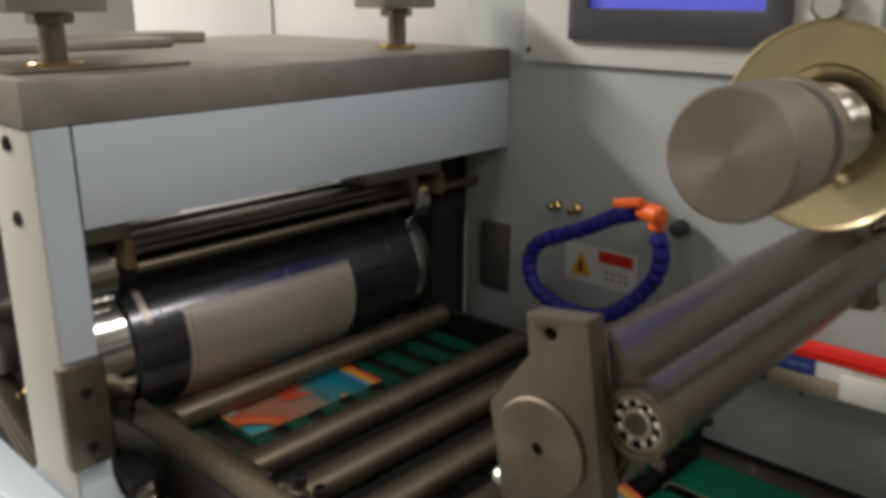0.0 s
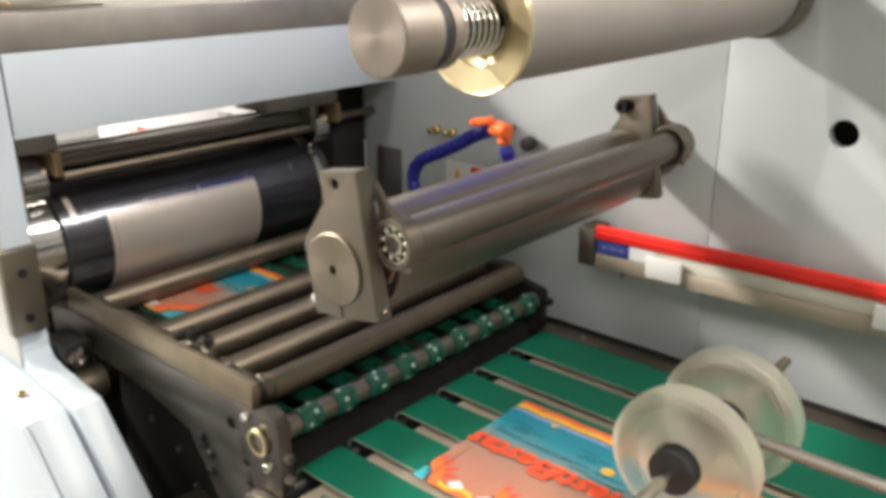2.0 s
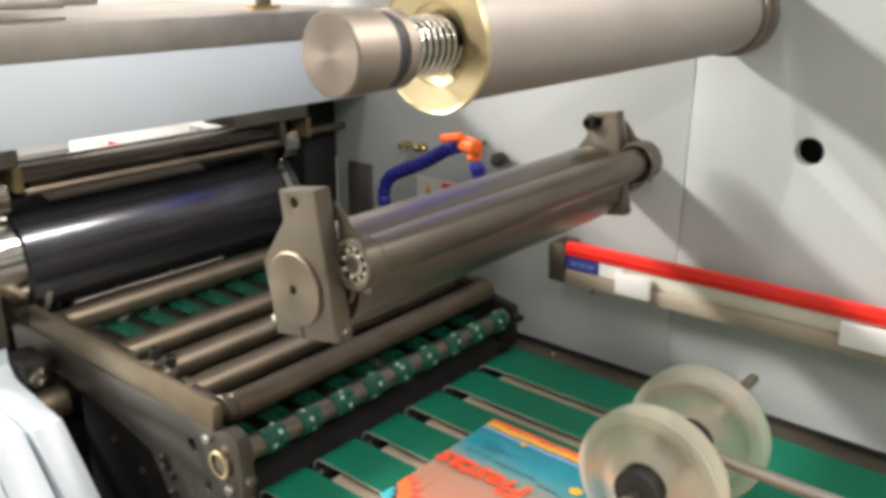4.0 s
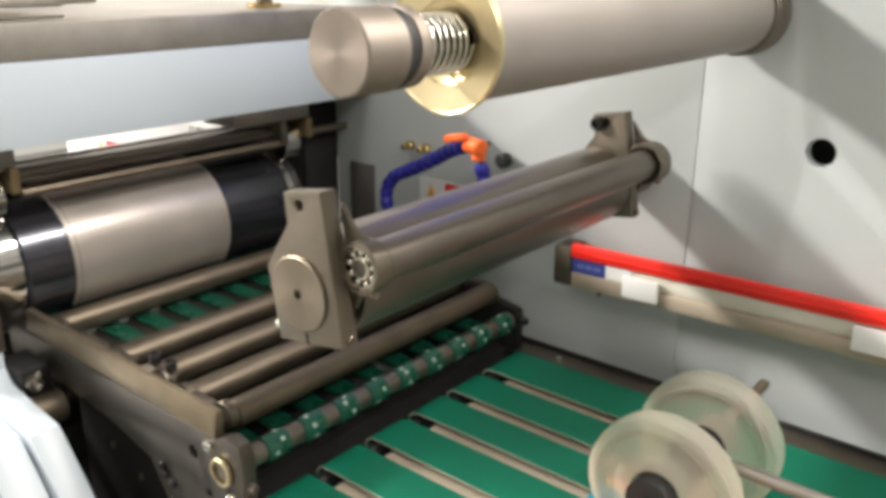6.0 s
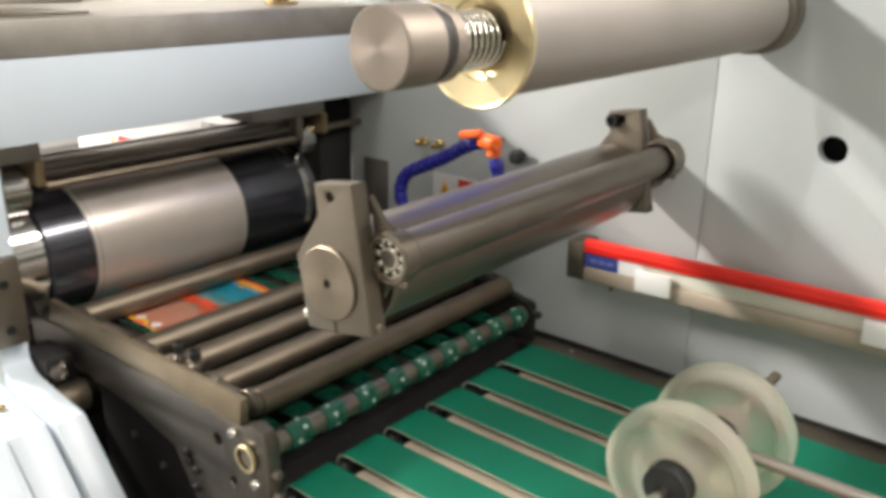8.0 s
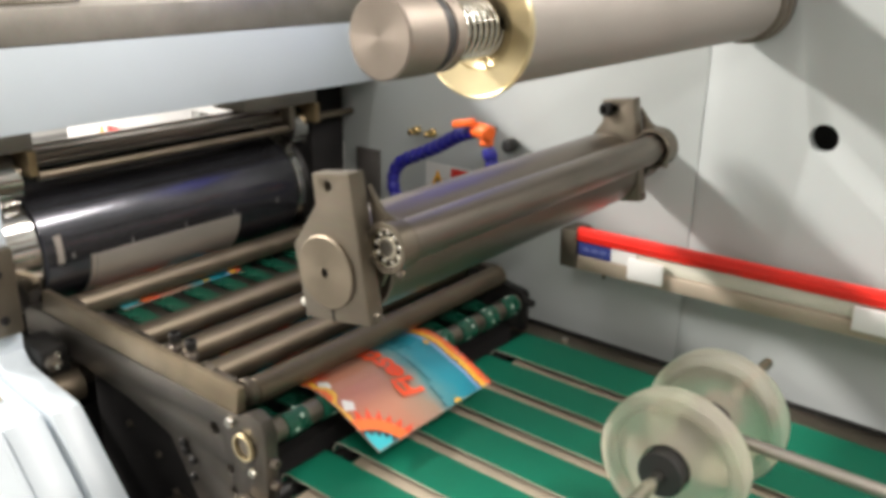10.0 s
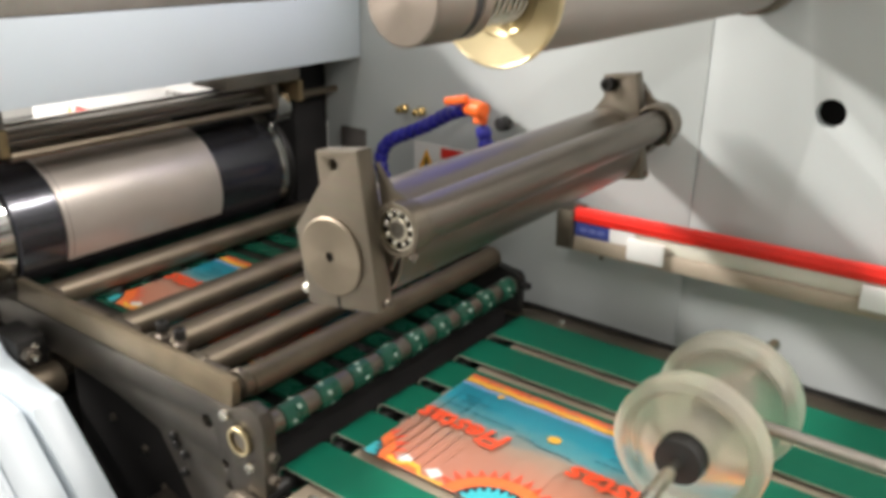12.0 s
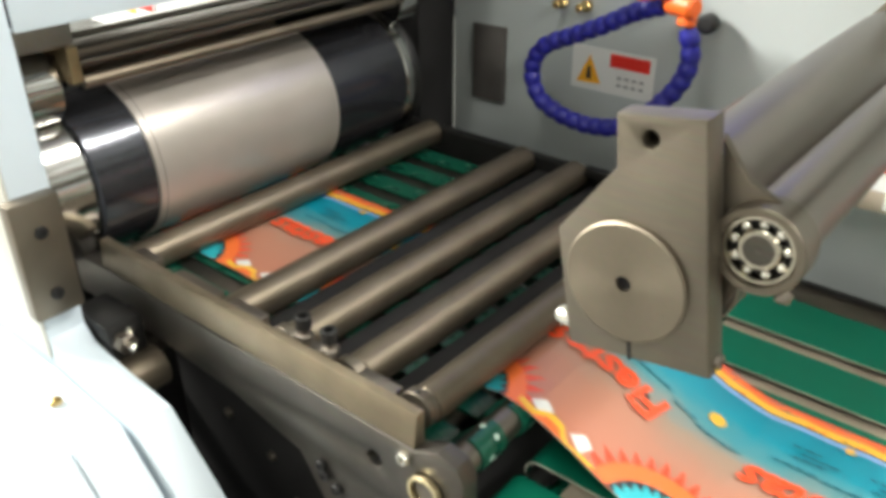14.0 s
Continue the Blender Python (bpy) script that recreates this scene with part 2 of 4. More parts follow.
for tx, ty, w in TUBES:
    lt = thing("ceiling_light", (tx, ty, CEILING), "white tube light fixed under the ceiling", "lamp", "ceiling lights")
    part("housing", box(tx - 0.12, tx + 0.12, ty - 1.2, ty + 1.2, CEILING - 0.1, CEILING, 0.01), WHITE_PAINT, lt)
    part("tube", rod(tx, CEILING - 0.13, 0.025, ty - 1.18, ty + 1.18), TUBE, lt, "lit white tube")

# ---- machine side wall ----
WY = 0.948
SEAM = -0.182
w1 = thing("side_panel", (-0.5, WY, 0.0), "grey enamelled steel side panel of the machine", "panel", "side panels", "structure")
part("sheet", plate([(-0.827, 0.0), (SEAM - 0.0004, 0.0), (SEAM - 0.0004, 1.75), (-0.827, 1.75)], WY, WY + 0.02, bev=0.0015), WALL_PAINT, w1)
w2 = thing("side_panel", (0.3, WY, 0.0), "grey enamelled steel side panel with a round hole", "panel", "side panels", "structure")
part("sheet", plate([(SEAM + 0.0004, 0.0), (1.3, 0.0), (1.3, 1.75), (SEAM + 0.0004, 1.75)], WY, WY + 0.02, [circle(-0.037, 1.147, 0.0165, 32)], bev=0.0008), WALL_PAINT, w2)
part("hole_backing", box(-0.08, 0.005, WY + 0.05, WY + 0.055, 1.10, 1.19, 0), BLACK, w2, "dark space behind the hole")
solid("panel_backing", box(-0.83, 1.3, WY + 0.06, WY + 0.08, 0.0, 1.74, 0), BLACK, "black inner frame behind the side panels", "panel", kind="structure")
rear = thing("rear_cover", (-1.5, 1.0, 0.0), "off-white sheet steel cover behind the print unit", "panel", kind="structure")
part("sheet", box(-1.9, -1.336, 0.99, 1.01, 0.85, 1.8, 0.002), WHITE_PAINT, rear)
part("sheet", box(-1.334, -0.84, 0.97, 0.99, 1.02, 1.8, 0.002), WHITE_PAINT, rear)
part("rib", box(-1.34, -1.33, 0.965, 0.99, 1.02, 1.8, 0.002), WHITE_PAINT, rear)

# ---- print unit: top plate, beam, post ----
BX = -0.7465
tp = thing("top_plate", (-0.95, 0.6, 1.238), "thick oiled steel plate on top of the print unit", "plate")
part("slab", box(-1.30, BX, 0.284, 0.946, 1.2395, 1.281, 0.0015), TOP_STEEL, tp)
part("guide_bar", box(-1.20, -1.08, 0.30, 0.62, 1.2815, 1.293, 0.002), TOP_STEEL, tp, "flat steel guide bar")
part("guide_bar", box(-1.24, -1.16, 0.50, 0.72, 1.2815, 1.296, 0.002), TOP_STEEL, tp, "flat steel guide bar")
part("wear_strip", box(-0.93, -0.80, 0.30, 0.48, 1.2815, 1.2845, 0.001), PLATE_STEEL, tp)
bm_cover = thing("beam_cover", (-0.77, 0.63, 1.14), "pale blue enamelled cover of the cross beam", "cover")
part("face", box(-0.7495, BX, 0.3255, 0.947, 1.1425, 1.2385, 0.001), BLUE_PAINT, bm_cover)
part("underside", box(-0.80, -0.7497, 0.3255, 0.947, 1.1430, 1.1455, 0.0006), BLUE_PAINT, bm_cover)
part("beam", box(-0.80, -0.7497, 0.3255, 0.947, 1.1460, 1.2385, 0.001), DARK_STEEL, bm_cover, "dark steel cross beam")

slab_outline = [(-0.850, 1.2385), (BX, 1.2385), (BX, 0.905), (-0.747, 0.886), (-0.733, 0.872), (-0.715, 0.867), (-0.625, 0.856), (-0.30, 0.50), (-0.30, 0.0), (-0.95, 0.0), (-0.95, 0.80), (-0.850, 0.87)]
sf = thing("side_frame", (-0.8, 0.305, 0.0), "pale blue enamelled side frame of the print unit", "machine frame")
part("plate", plate(slab_outline, 0.2895, 0.3235, bev=0.0015), BLUE_PAINT, sf)
CREAM_PAINT = surface("cream_enamel", (0.60, 0.595, 0.54), 0.42, vary=0.05, scale=4, grain=500, bump=0.04)
part("outer_skin", plate([(-0.849, 1.238), (BX - 0.0005, 1.238), (BX - 0.0005, 0.867), (-0.849, 0.867)], 0.287, 0.2893, bev=0.0006), CREAM_PAINT, sf, "cream enamelled outer skin")
for bz in (1.222, 1.152):
    part("bolt", screw_bm(-0.797, 0.287, bz, 0.0075, 0.003), DARK_STEEL, sf, "dark socket bolt")
cov = thing("lower_side_cover", (-0.8, 0.24, 0.0), "pale blue enamelled lower side cover screwed to the frame", "cover")
cov_outline = [(-1.0, 0.866), (-0.74, 0.864), (-0.637, 0.854), (-0.32, 0.505), (-0.32, 0.06), (-1.0, 0.06)]
part("shell", plate(cov_outline, 0.243, 0.2855, bev=0.003), BLUE_PAINT, cov)
part("side_skin", plate([(-0.998, 0.8635), (-0.741, 0.8615), (-0.6385, 0.8515), (-0.3225, 0.5035), (-0.3225, 0.063), (-0.998, 0.063)], 0.236, 0.2425, bev=0.002), BLUE_PAINT, cov)
part("screw", upright(lathe([(0, 0), (0, 0.006), (-0.003, 0.0055), (-0.0045, 0.003), (-0.0045, 0)], 0, 0, 16), -0.695, 0.262, 0.861), BRASS, cov, "plated screw")

blk = thing("latch_block", (-0.743, 0.30, 0.913), "grey steel block bolted to the frame post", "block")
part("body", box(-0.7460, -0.730, 0.279, 0.3215, 0.914, 1.020, 0.002), PLATE_STEEL, blk)
for bz in (0.992, 0.935):
    part("screw", along_x(screw_bm(0, 0, 0, 0.0055, 0.002, 1), -0.7295, 0.300, bz), DARK_STEEL, blk, "dark socket screw")


def spindle(x, y):
    sp = thing("adjusting_spindle", (x, y, 1.281), "steel pressure screw with locknuts on the top plate", "spindle", "pressure screws")
    part("washer", upright(rod(0, 0, 0.026, -0.006, 0), x, y, 1.2815), BRASS, sp, "tarnished brass washer")
    part("shaft", upright(rod(0, 0, 0.0125, -0.06, -0.006), x, y, 1.2815), STEEL, sp)
    part("locknut", upright(rod(0, 0, 0.022, -0.052, -0.042, 6), x, y, 1.2815), STEEL, sp)
    head = part("head_block", box(x - 0.03, x + 0.03, y - 0.05, y + 0.045, 1.3345, 1.40, 0.002), TOP_STEEL, sp, "drilled steel block")
    for dy in (-0.03, 0.02):
        part("socket", along_x(screw_bm(0, 0, 0, 0.0045, 0.002, 1), x + 0.0302, y + dy, 1.352), DARK_STEEL, head)
    return sp


spindle(-0.85, 0.361)
spindle(-0.845, 0.822)

# inner machinery behind the opening
solid("inner_frame", box(-1.02, -0.8250, 0.872, 0.9474, 0.0, 1.236, 0.004), BLACK, "black inner side plate of the print unit", "machine frame")
solid("inner_floor", box(-1.35, -0.42, 0.30, 0.93, 0.62, 0.64, 0.002), BLACK, "black oily tray under the rollers", "tray")
solid("feed_table", box(-1.95, -0.98, 0.367, 0.85, 0.0, 0.876, 0.002), DARK_STEEL, "dark steel feed table behind the cylinder", "table")
solid("lower_cross_bar", rod(-0.80, 0.80, 0.018, 0.3245, 0.90), STEEL, "round steel tie bar between the frames", "tie bar")
solid("lower_cross_bar", rod(-0.71, 0.834, 0.020, 0.3245, 0.366), ROLLER_STEEL, "short round steel shaft beside the frame", "shaft")
solid("lower_cross_bar", rod(-0.56, 0.70, 0.020, 0.3245, 0.90), STEEL, "round steel tie bar low between the frames", "tie bar")
jb = thing("junction_plate", (-0.62, 0.40, 0.70), "black plate with bright screws below the roller table", "plate")
part("plate", box(-0.74, -0.52, 0.40, 0.408, 0.641, 0.83, 0.002), BLACK, jb)
for x, z in ((-0.66, 0.78), (-0.60, 0.76), (-0.57, 0.72)):
    part("screw", screw_bm(x, 0.3998, z, 0.005, 0.004), STEEL, jb)
clampb = thing("shaft_clamp", (-0.735, 0.345, 0.86), "dark shaft clamp with bright screws beside the frame", "clamp")
part("body", box(-0.775, -0.715, 0.326, 0.362, 0.848, 0.890, 0.004), DARK_STEEL, clampb)
part("nut", along_x(tube(0, 0, 0.010, 0.004, 0, 0.012, 6), -0.7155, 0.338, 0.872), STEEL, clampb)
part("pin", along_x(rod(0, 0, 0.0035, 0, 0.022, 14), -0.7155, 0.338, 0.872), SPRING, clampb, "bright pin")
part("jaw", tube(-0.742, 0.869, 0.016, 0.009, 0.330, 0.366, 28), DARK_STEEL, clampb)
for x, z in ((-0.722, 0.880), (-0.762, 0.858)):
    part("screw", along_x(screw_bm(0, 0, 0, 0.0045, 0.004, 1), x + 0.008, 0.345, z), SPRING, clampb)
dp = thing("drive_plate", (-1.35, 0.34, 0.62), "dark oily plate carrying the rear drive", "machine frame")
part("plate", plate([(-1.75, 0.62), (-0.985, 0.62), (-0.985, 1.236), (-1.75, 1.236)], 0.352, 0.366, bev=0.001), DARK_STEEL, dp)
part("bearing_cap", lathe([(0.352, 0.0), (0.318, 0.0), (0.316, 0.010), (0.318, 0.040), (0.322, 0.044), (0.352, 0.046)], -1.045, 0.945, 48), TABLE_STEEL, dp, "turned grey bearing cap")
part("bearing_cap", lathe([(0.352, 0.0), (0.330, 0.0), (0.330, 0.024), (0.333, 0.027), (0.352, 0.028)], -1.06, 1.075, 40), STEEL, dp, "turned grey bearing cap")
part("cover_box", box(-1.10, -0.995, 0.322, 0.3515, 1.12, 1.20, 0.004), TABLE_STEEL, dp, "small grey cover box")
for k in range(3):
    rail = box(-0.16, 0.10, 0.325, 0.351, -0.0045, 0.0045, 0.0015)
    part("chain_guide", turned(rail, Matrix.Translation((-1.04, 0, 0.845 - 0.020 * k)) @ Matrix.Rotation(radians(24), 4, "Y")), STEEL, dp)
part("grease_nipple", lathe([(0.352, 0.0), (0.352, 0.007), (0.336, 0.007), (0.332, 0.004), (0.326, 0.004), (0.324, 0.0)], -0.998, 0.885, 16), BRASS, dp, "brass grease nipple")
gb = thing("gear_train", (-1.2, 0.33, 0.80), "oily dark spur gears on the rear drive", "gears")


def gear_bm(cx, cz, r, teeth, y0, y1):
    pts = []
    for k in range(teeth * 4):
        a = 2 * math.pi * k / (teeth * 4)
        rr = r if k % 4 in (0, 1) else r * 0.92
        pts.append((cx + rr * math.cos(a), cz + rr * math.sin(a)))
    return plate(pts, y0, y1, [circle(cx, cz, r * 0.2, 20)])


part("gear", gear_bm(-1.19, 1.03, 0.070, 36, 0.325, 0.3515), STEEL, gb)
part("gear", gear_bm(-1.20, 0.86, 0.095, 44, 0.325, 0.3515), STEEL, gb)

# ---- print cylinder (turns) ----
CX, CZ, CR = -0.875, 0.970, 0.085
drum = thing("print_cylinder", (CX, 0.59, CZ), "polished black print cylinder with chrome end rings", "cylinder")
PLATE_LEAD, PLATE_SPAN = 32.0, 249.0
part("barrel", lathe([(0.384, 0.05), (0.3845, CR - 0.002), (0.3865, CR), (0.8060, CR), (0.808, 0.05)], CX, CZ, 96, True), DRUM_SKIN, drum)
for y0, y1 in ((0.338, 0.3835), (0.8085, 0.826)):
    part("end_ring", lathe([(y0, 0.03), (y0, CR - 0.006), (y0 + 0.004, CR - 0.001), (y1 - 0.004, CR - 0.001), (y1 - 0.003, CR - 0.006), (y1, CR - 0.006), (y1, 0.03)], CX, CZ, 96, True), CHROME, drum, "bright chrome end ring")
part("end_flange", lathe([(0.8265, 0.03), (0.8265, CR - 0.004), (0.830, CR - 0.002), (0.838, CR - 0.002), (0.841, CR - 0.008), (0.841, 0.03)], CX, CZ, 96, True), DARK_STEEL, drum, "dark steel end flange")
part("shaft", rod(CX, CZ, 0.022, 0.325, 0.862), STEEL, drum)


def wrap_bm(y0, y1, r0, r1, a0, a1, n=90):
    """A curved sheet on a cylinder, between two angles (degrees above the front, turning up and back)."""
    bm = bmesh.new()
    rows = []
    for k in range(n + 1):
        a = radians(a0 + (a1 - a0) * k / n)
        c, s = math.cos(a), math.sin(a)
        rows.append([bm.verts.new((CX + r * c, y, CZ + r * s)) for r, y in ((r0, y0), (r1, y0 + 0.0006), (r1, y1 - 0.0006), (r0, y1))])
    for a, b in zip(rows, rows[1:]):
        for k in range(3):
            bm.faces.new((a[k], a[k + 1], b[k + 1], b[k]))
    bm.faces.new(rows[0])
    bm.faces.new(rows[-1])
    bmesh.ops.recalc_face_normals(bm, faces=bm.faces)
    return bm


part("printing_plate", wrap_bm(0.444, 0.687, CR + 0.0001, CR + 0.0022, PLATE_LEAD - PLATE_SPAN, PLATE_LEAD), PLATE_PAPER, drum, "beige satin plate wrapped round the cylinder")
part("scribed_line", wrap_bm(0.4515, 0.4521, CR + 0.0022, CR + 0.0024, PLATE_LEAD - PLATE_SPAN, PLATE_LEAD), TABLE_STEEL, drum)
MARK = surface("faint_scribed_mark", (0.20, 0.19, 0.18), 0.4, vary=0.1, bump=0)
for k in range(5):
    part("register_mark", wrap_bm(0.42 + 0.085 * k, 0.4225 + 0.085 * k, CR + 0.0001, CR + 0.0005, PLATE_LEAD + 1, PLATE_LEAD + 6, 6), MARK, drum)
part("tape_strip", wrap_bm(0.400, 0.409, CR + 0.0001, CR + 0.0006, PLATE_LEAD - 1, PLATE_LEAD + 24, 12), PLATE_PAPER, drum)

# upper chrome roller in its bearing blocks
UX, UZ, UR = -0.842, 1.070, 0.034
ur = thing("pressure_roller", (UX, 0.6, UZ), "dark chrome pressure roller above the print cylinder", "roller")
part("barrel", rod(-0.905, 1.072, 0.0225, 0.398, 0.80, 64), CHROME, ur)
for y0, y1 in ((0.349, 0.3815), (0.820, 0.850)):
    part("journal", rod(UX, UZ, UR, y0, y1, 48), CHROME, ur, "bright chrome journal")


def bearing_block(y0, y1, yb0, yb1):
    b = thing("bearing_block", (-0.80, (y0 + y1) / 2, 1.06), "oily steel bearing block with an open window", "block", "bearing blocks")
    part("cheek", box(-0.88, -0.800, y0 - 0.014, y0 - 0.002, 1.03 if y0 < 0.5 else 1.072, 1.1105, 0.0015), PLATE_STEEL, b)
    part("cheek", box(-0.87, -0.795, y1 + 0.002, y1 + 0.013, 1.078, 1.1105, 0.0015), BRASS_BROWN, b, "brownish bronze cheek")
    part("bridge", box(-0.88, -0.797, yb0, yb1, 1.111, 1.1415, 0.004), TOP_STEEL, b)


BRASS_BROWN = surface("tarnished_bronze", (0.36, 0.27, 0.15), 0.4, 0.8, vary=0.15, scale=30, grain=700, bump=0.06)
bearing_block(0.349, 0.3825, 0.331, 0.3955)
bearing_block(0.819, 0.852, 0.716, 0.862)
db = thing("doctor_bar", (-0.80, 0.6, 1.1), "steel doctor bar across the pressure roller", "bar")
part("rod", rod(-0.802, 1.0765, 0.0058, 0.3965, 0.80, 24), ROLLER_STEEL, db, "brownish round rod")
part("rod", rod(-0.802, 1.0865, 0.0058, 0.866, 0.945, 24), ROLLER_STEEL, db, "brownish round rod")
part("blade_holder", box(-0.86, -0.822, 0.3965, 0.816, 1.083, 1.0995, 0.002), NIP_STEEL, db)
part("rod", rod(-0.815, 1.090, 0.003, 0.3965, 0.80, 16), STEEL, db)

# ---- roller table ----
near = thing("table_side_plate", (-0.55, 0.377, 0.74), "brownish milled steel side plate of the roller table", "machine frame")
near_outline = [(-0.84, 0.906), (-0.397, 0.906), (-0.376, 0.916), (-0.360, 0.912), (-0.353, 0.90), (-0.355, 0.80), (-0.40, 0.735), (-0.46, 0.745), (-0.520, 0.835), (-0.60, 0.852), (-0.70, 0.86), (-0.84, 0.862)]
holes = [circle(-0.435, 0.877, 0.0075, 20), circle(-0.413, 0.837, 0.005, 16), circle(-0.409, 0.812, 0.005, 16), circle(-0.384, 0.877, 0.010, 20)]
part("plate", plate(near_outline, 0.369, 0.385, holes, bev=0.001), TABLE_STEEL, near)
bar = box(-0.790, -0.397, 0.3705, 0.3825, 0.9065, 0.934, 0)
for v in bar.verts:
    if v.co.z > 0.92 and v.co.y < 0.375:
        v.co.y += 0.003
bmesh.ops.bevel(bar, geom=bar.edges[:], offset=0.0009, segments=2, affect="EDGES", profile=0.5)
part("top_bar", bar, BAR_STEEL, near, "machined brown steel bar along the plate")
ring = part("bearing_flange", tube(-0.384, 0.877, 0.0150, 0.0118, 0.3635, 0.3685), FLANGE, near, "gilt bearing flange")
part("axle_end", rod(-0.384, 0.877, 0.0095, 0.3665, 0.372), STEEL, ring)
for x, z in ((-0.403, 0.899), (-0.371, 0.853)):
    part("screw", screw_bm(x, 0.3688, z, 0.0052, 0.006), SPRING, near, "bright socket screw")
for x, z in ((-0.489, 0.829), (-0.476, 0.822), (-0.478, 0.800), (-0.492, 0.838)):
    part("screw", screw_bm(x, 0.3688, z, 0.005, 0.005), DARK_STEEL, near, "dark screw")
for x, y, z in ((-0.3535, 0.377, 0.868), (-0.3540, 0.377, 0.842)):
    part("set_screw", along_x(screw_bm(0, 0, 0, 0.005, 0.008, 1), x, y, z), STEEL, near)
far = thing("table_side_plate", (-0.55, 0.888, 0.74), "dark oily steel side plate of the roller table", "machine frame")
part("plate", plate([(-0.84, 0.905), (-0.44, 0.906), (-0.412, 0.898), (-0.380, 0.892), (-0.374, 0.885), (-0.375, 0.80), (-0.42, 0.735), (-0.84, 0.75)], 0.853, 0.868, bev=0.001), DARK_STEEL, far)
part("top_bar", box(-0.50, -0.432, 0.853, 0.866, 0.9065, 0.918, 0.0015), TABLE_STEEL, far)
part("set_screw", rod(-0.39, 0.878, 0.005, 0.868, 0.884), DARK_STEEL, far)
part("set_screw", along_x(screw_bm(0, 0, 0, 0.006, 0.012, 1), -0.3745, 0.860, 0.876), DARK_STEEL, far)

ROLLS = [(-0.785, 0.8995, 0.0165), (-0.637, 0.8995, 0.0170), (-0.562, 0.9005, 0.0168), (-0.489, 0.903, 0.0165), (-0.419, 0.909, 0.0150)]
for n, (rx, rz, rr_) in enumerate(ROLLS):
    r = thing("guide_roller", (rx, 0.63, rz), "brownish steel guide roller over the feed tapes", "roller", "guide rollers")
    y0 = 0.395 if n < 2 else 0.408
    part("barrel", lathe([(y0, 0.0), (y0, rr_ - 0.002), (y0 + 0.002, rr_), (0.8495, rr_), (0.8515, rr_ - 0.002), (0.8515, 0)], rx, rz, 36), ROLLER_STEEL, r)
    part("journal", rod(rx, rz, 0.006, 0.386, y0 + 0.001), STEEL, r)
    part("journal", rod(rx, rz, 0.006, 0.851, 0.8527), STEEL, r)
    if n >= 2:
        collar = part("collar", tube(rx, rz + 0.003, rr_ + 0.0004, 0.0062, 0.3965, 0.4065, 28), PLATE_STEEL, r, "bright steel bearing collar")
        part("set_screw", upright(rod(0, 0, 0.0022, -0.0195, -0.015, 12), rx, 0.400, rz), DARK_STEEL, collar)
for (xa, _, ra), (xb, _, rb) in zip(ROLLS[1:], ROLLS[2:]):
    solid("guide_plate", box(xa + ra + 0.002, xb - rb - 0.002, 0.40, 0.852, 0.8885, 0.8905, 0.0004), BLACK, "black guide plate between two rollers", "plate", "guide plates")
# bearing slides on the near plate
for x0, x1 in ((-0.768, -0.735), (-0.705, -0.645), (-0.628, -0.585), (-0.548, -0.505), (-0.474, -0.436)):
    solid("slide_block", box(x0, x1, 0.3830, 0.4040, 0.9075, 0.921, 0.0015), STEEL, "small dark steel slide block on the side plate", "block", "slide blocks")
for x, y in ((-0.530, 0.3935), (-0.501, 0.3935)):
    hb = thing("adjuster_screw", (x, y, 0.921), "knurled adjuster screw with locknut", "screw", "adjuster screws")
    part("shank", upright(rod(0, 0, 0.0035, -0.0185, 0, 14), x, y, 0.9212), STEEL, hb)
    part("locknut", upright(rod(0, 0, 0.0075, -0.012, -0.005, 6), x, y, 0.9212), STEEL, hb)
    part("head", upright(lathe([(-0.017, 0.0), (-0.017, 0.0066), (-0.0265, 0.0066), (-0.0275, 0.0058), (-0.0275, 0.0040), (-0.022, 0.0038), (-0.022, 0.0)], 0, 0, 20), x, y, 0.9212), DARK_STEEL, hb, "dark socket head")
solid("scale_strip", box(-0.517, -0.468, 0.3835, 0.3880, 0.9215, 0.9230, 0.0004), WHITE_LABEL, "thin white scale strip on the side plate", "scale")
solid("scraper_bar", box(-0.545, -0.507, 0.8400, 0.8525, 0.905, 0.916, 0.001), DARK_STEEL, "dark steel bar at the far end of the rollers", "bar")

# ---- perforated green tapes over the tail roller ----
TX, TZ, TR = -0.385, 0.8765, 0.0128
TAPE_Z = 0.8626
tail = thing("tail_roller", (TX, 0.63, TZ), "grey steel tail roller carrying green tapes", "roller")
part("barrel", rod(TX, TZ, TR, 0.395, 0.847, 36), STEEL, tail)
part("journal", rod(TX, TZ, 0.006, 0.3855, 0.3955), STEEL, tail)
head_roll = solid("head_roller", rod(-0.93, TAPE_Z, 0.0112, 0.395, 0.847, 36), STEEL, "steel head roller of the feed tapes", "roller")


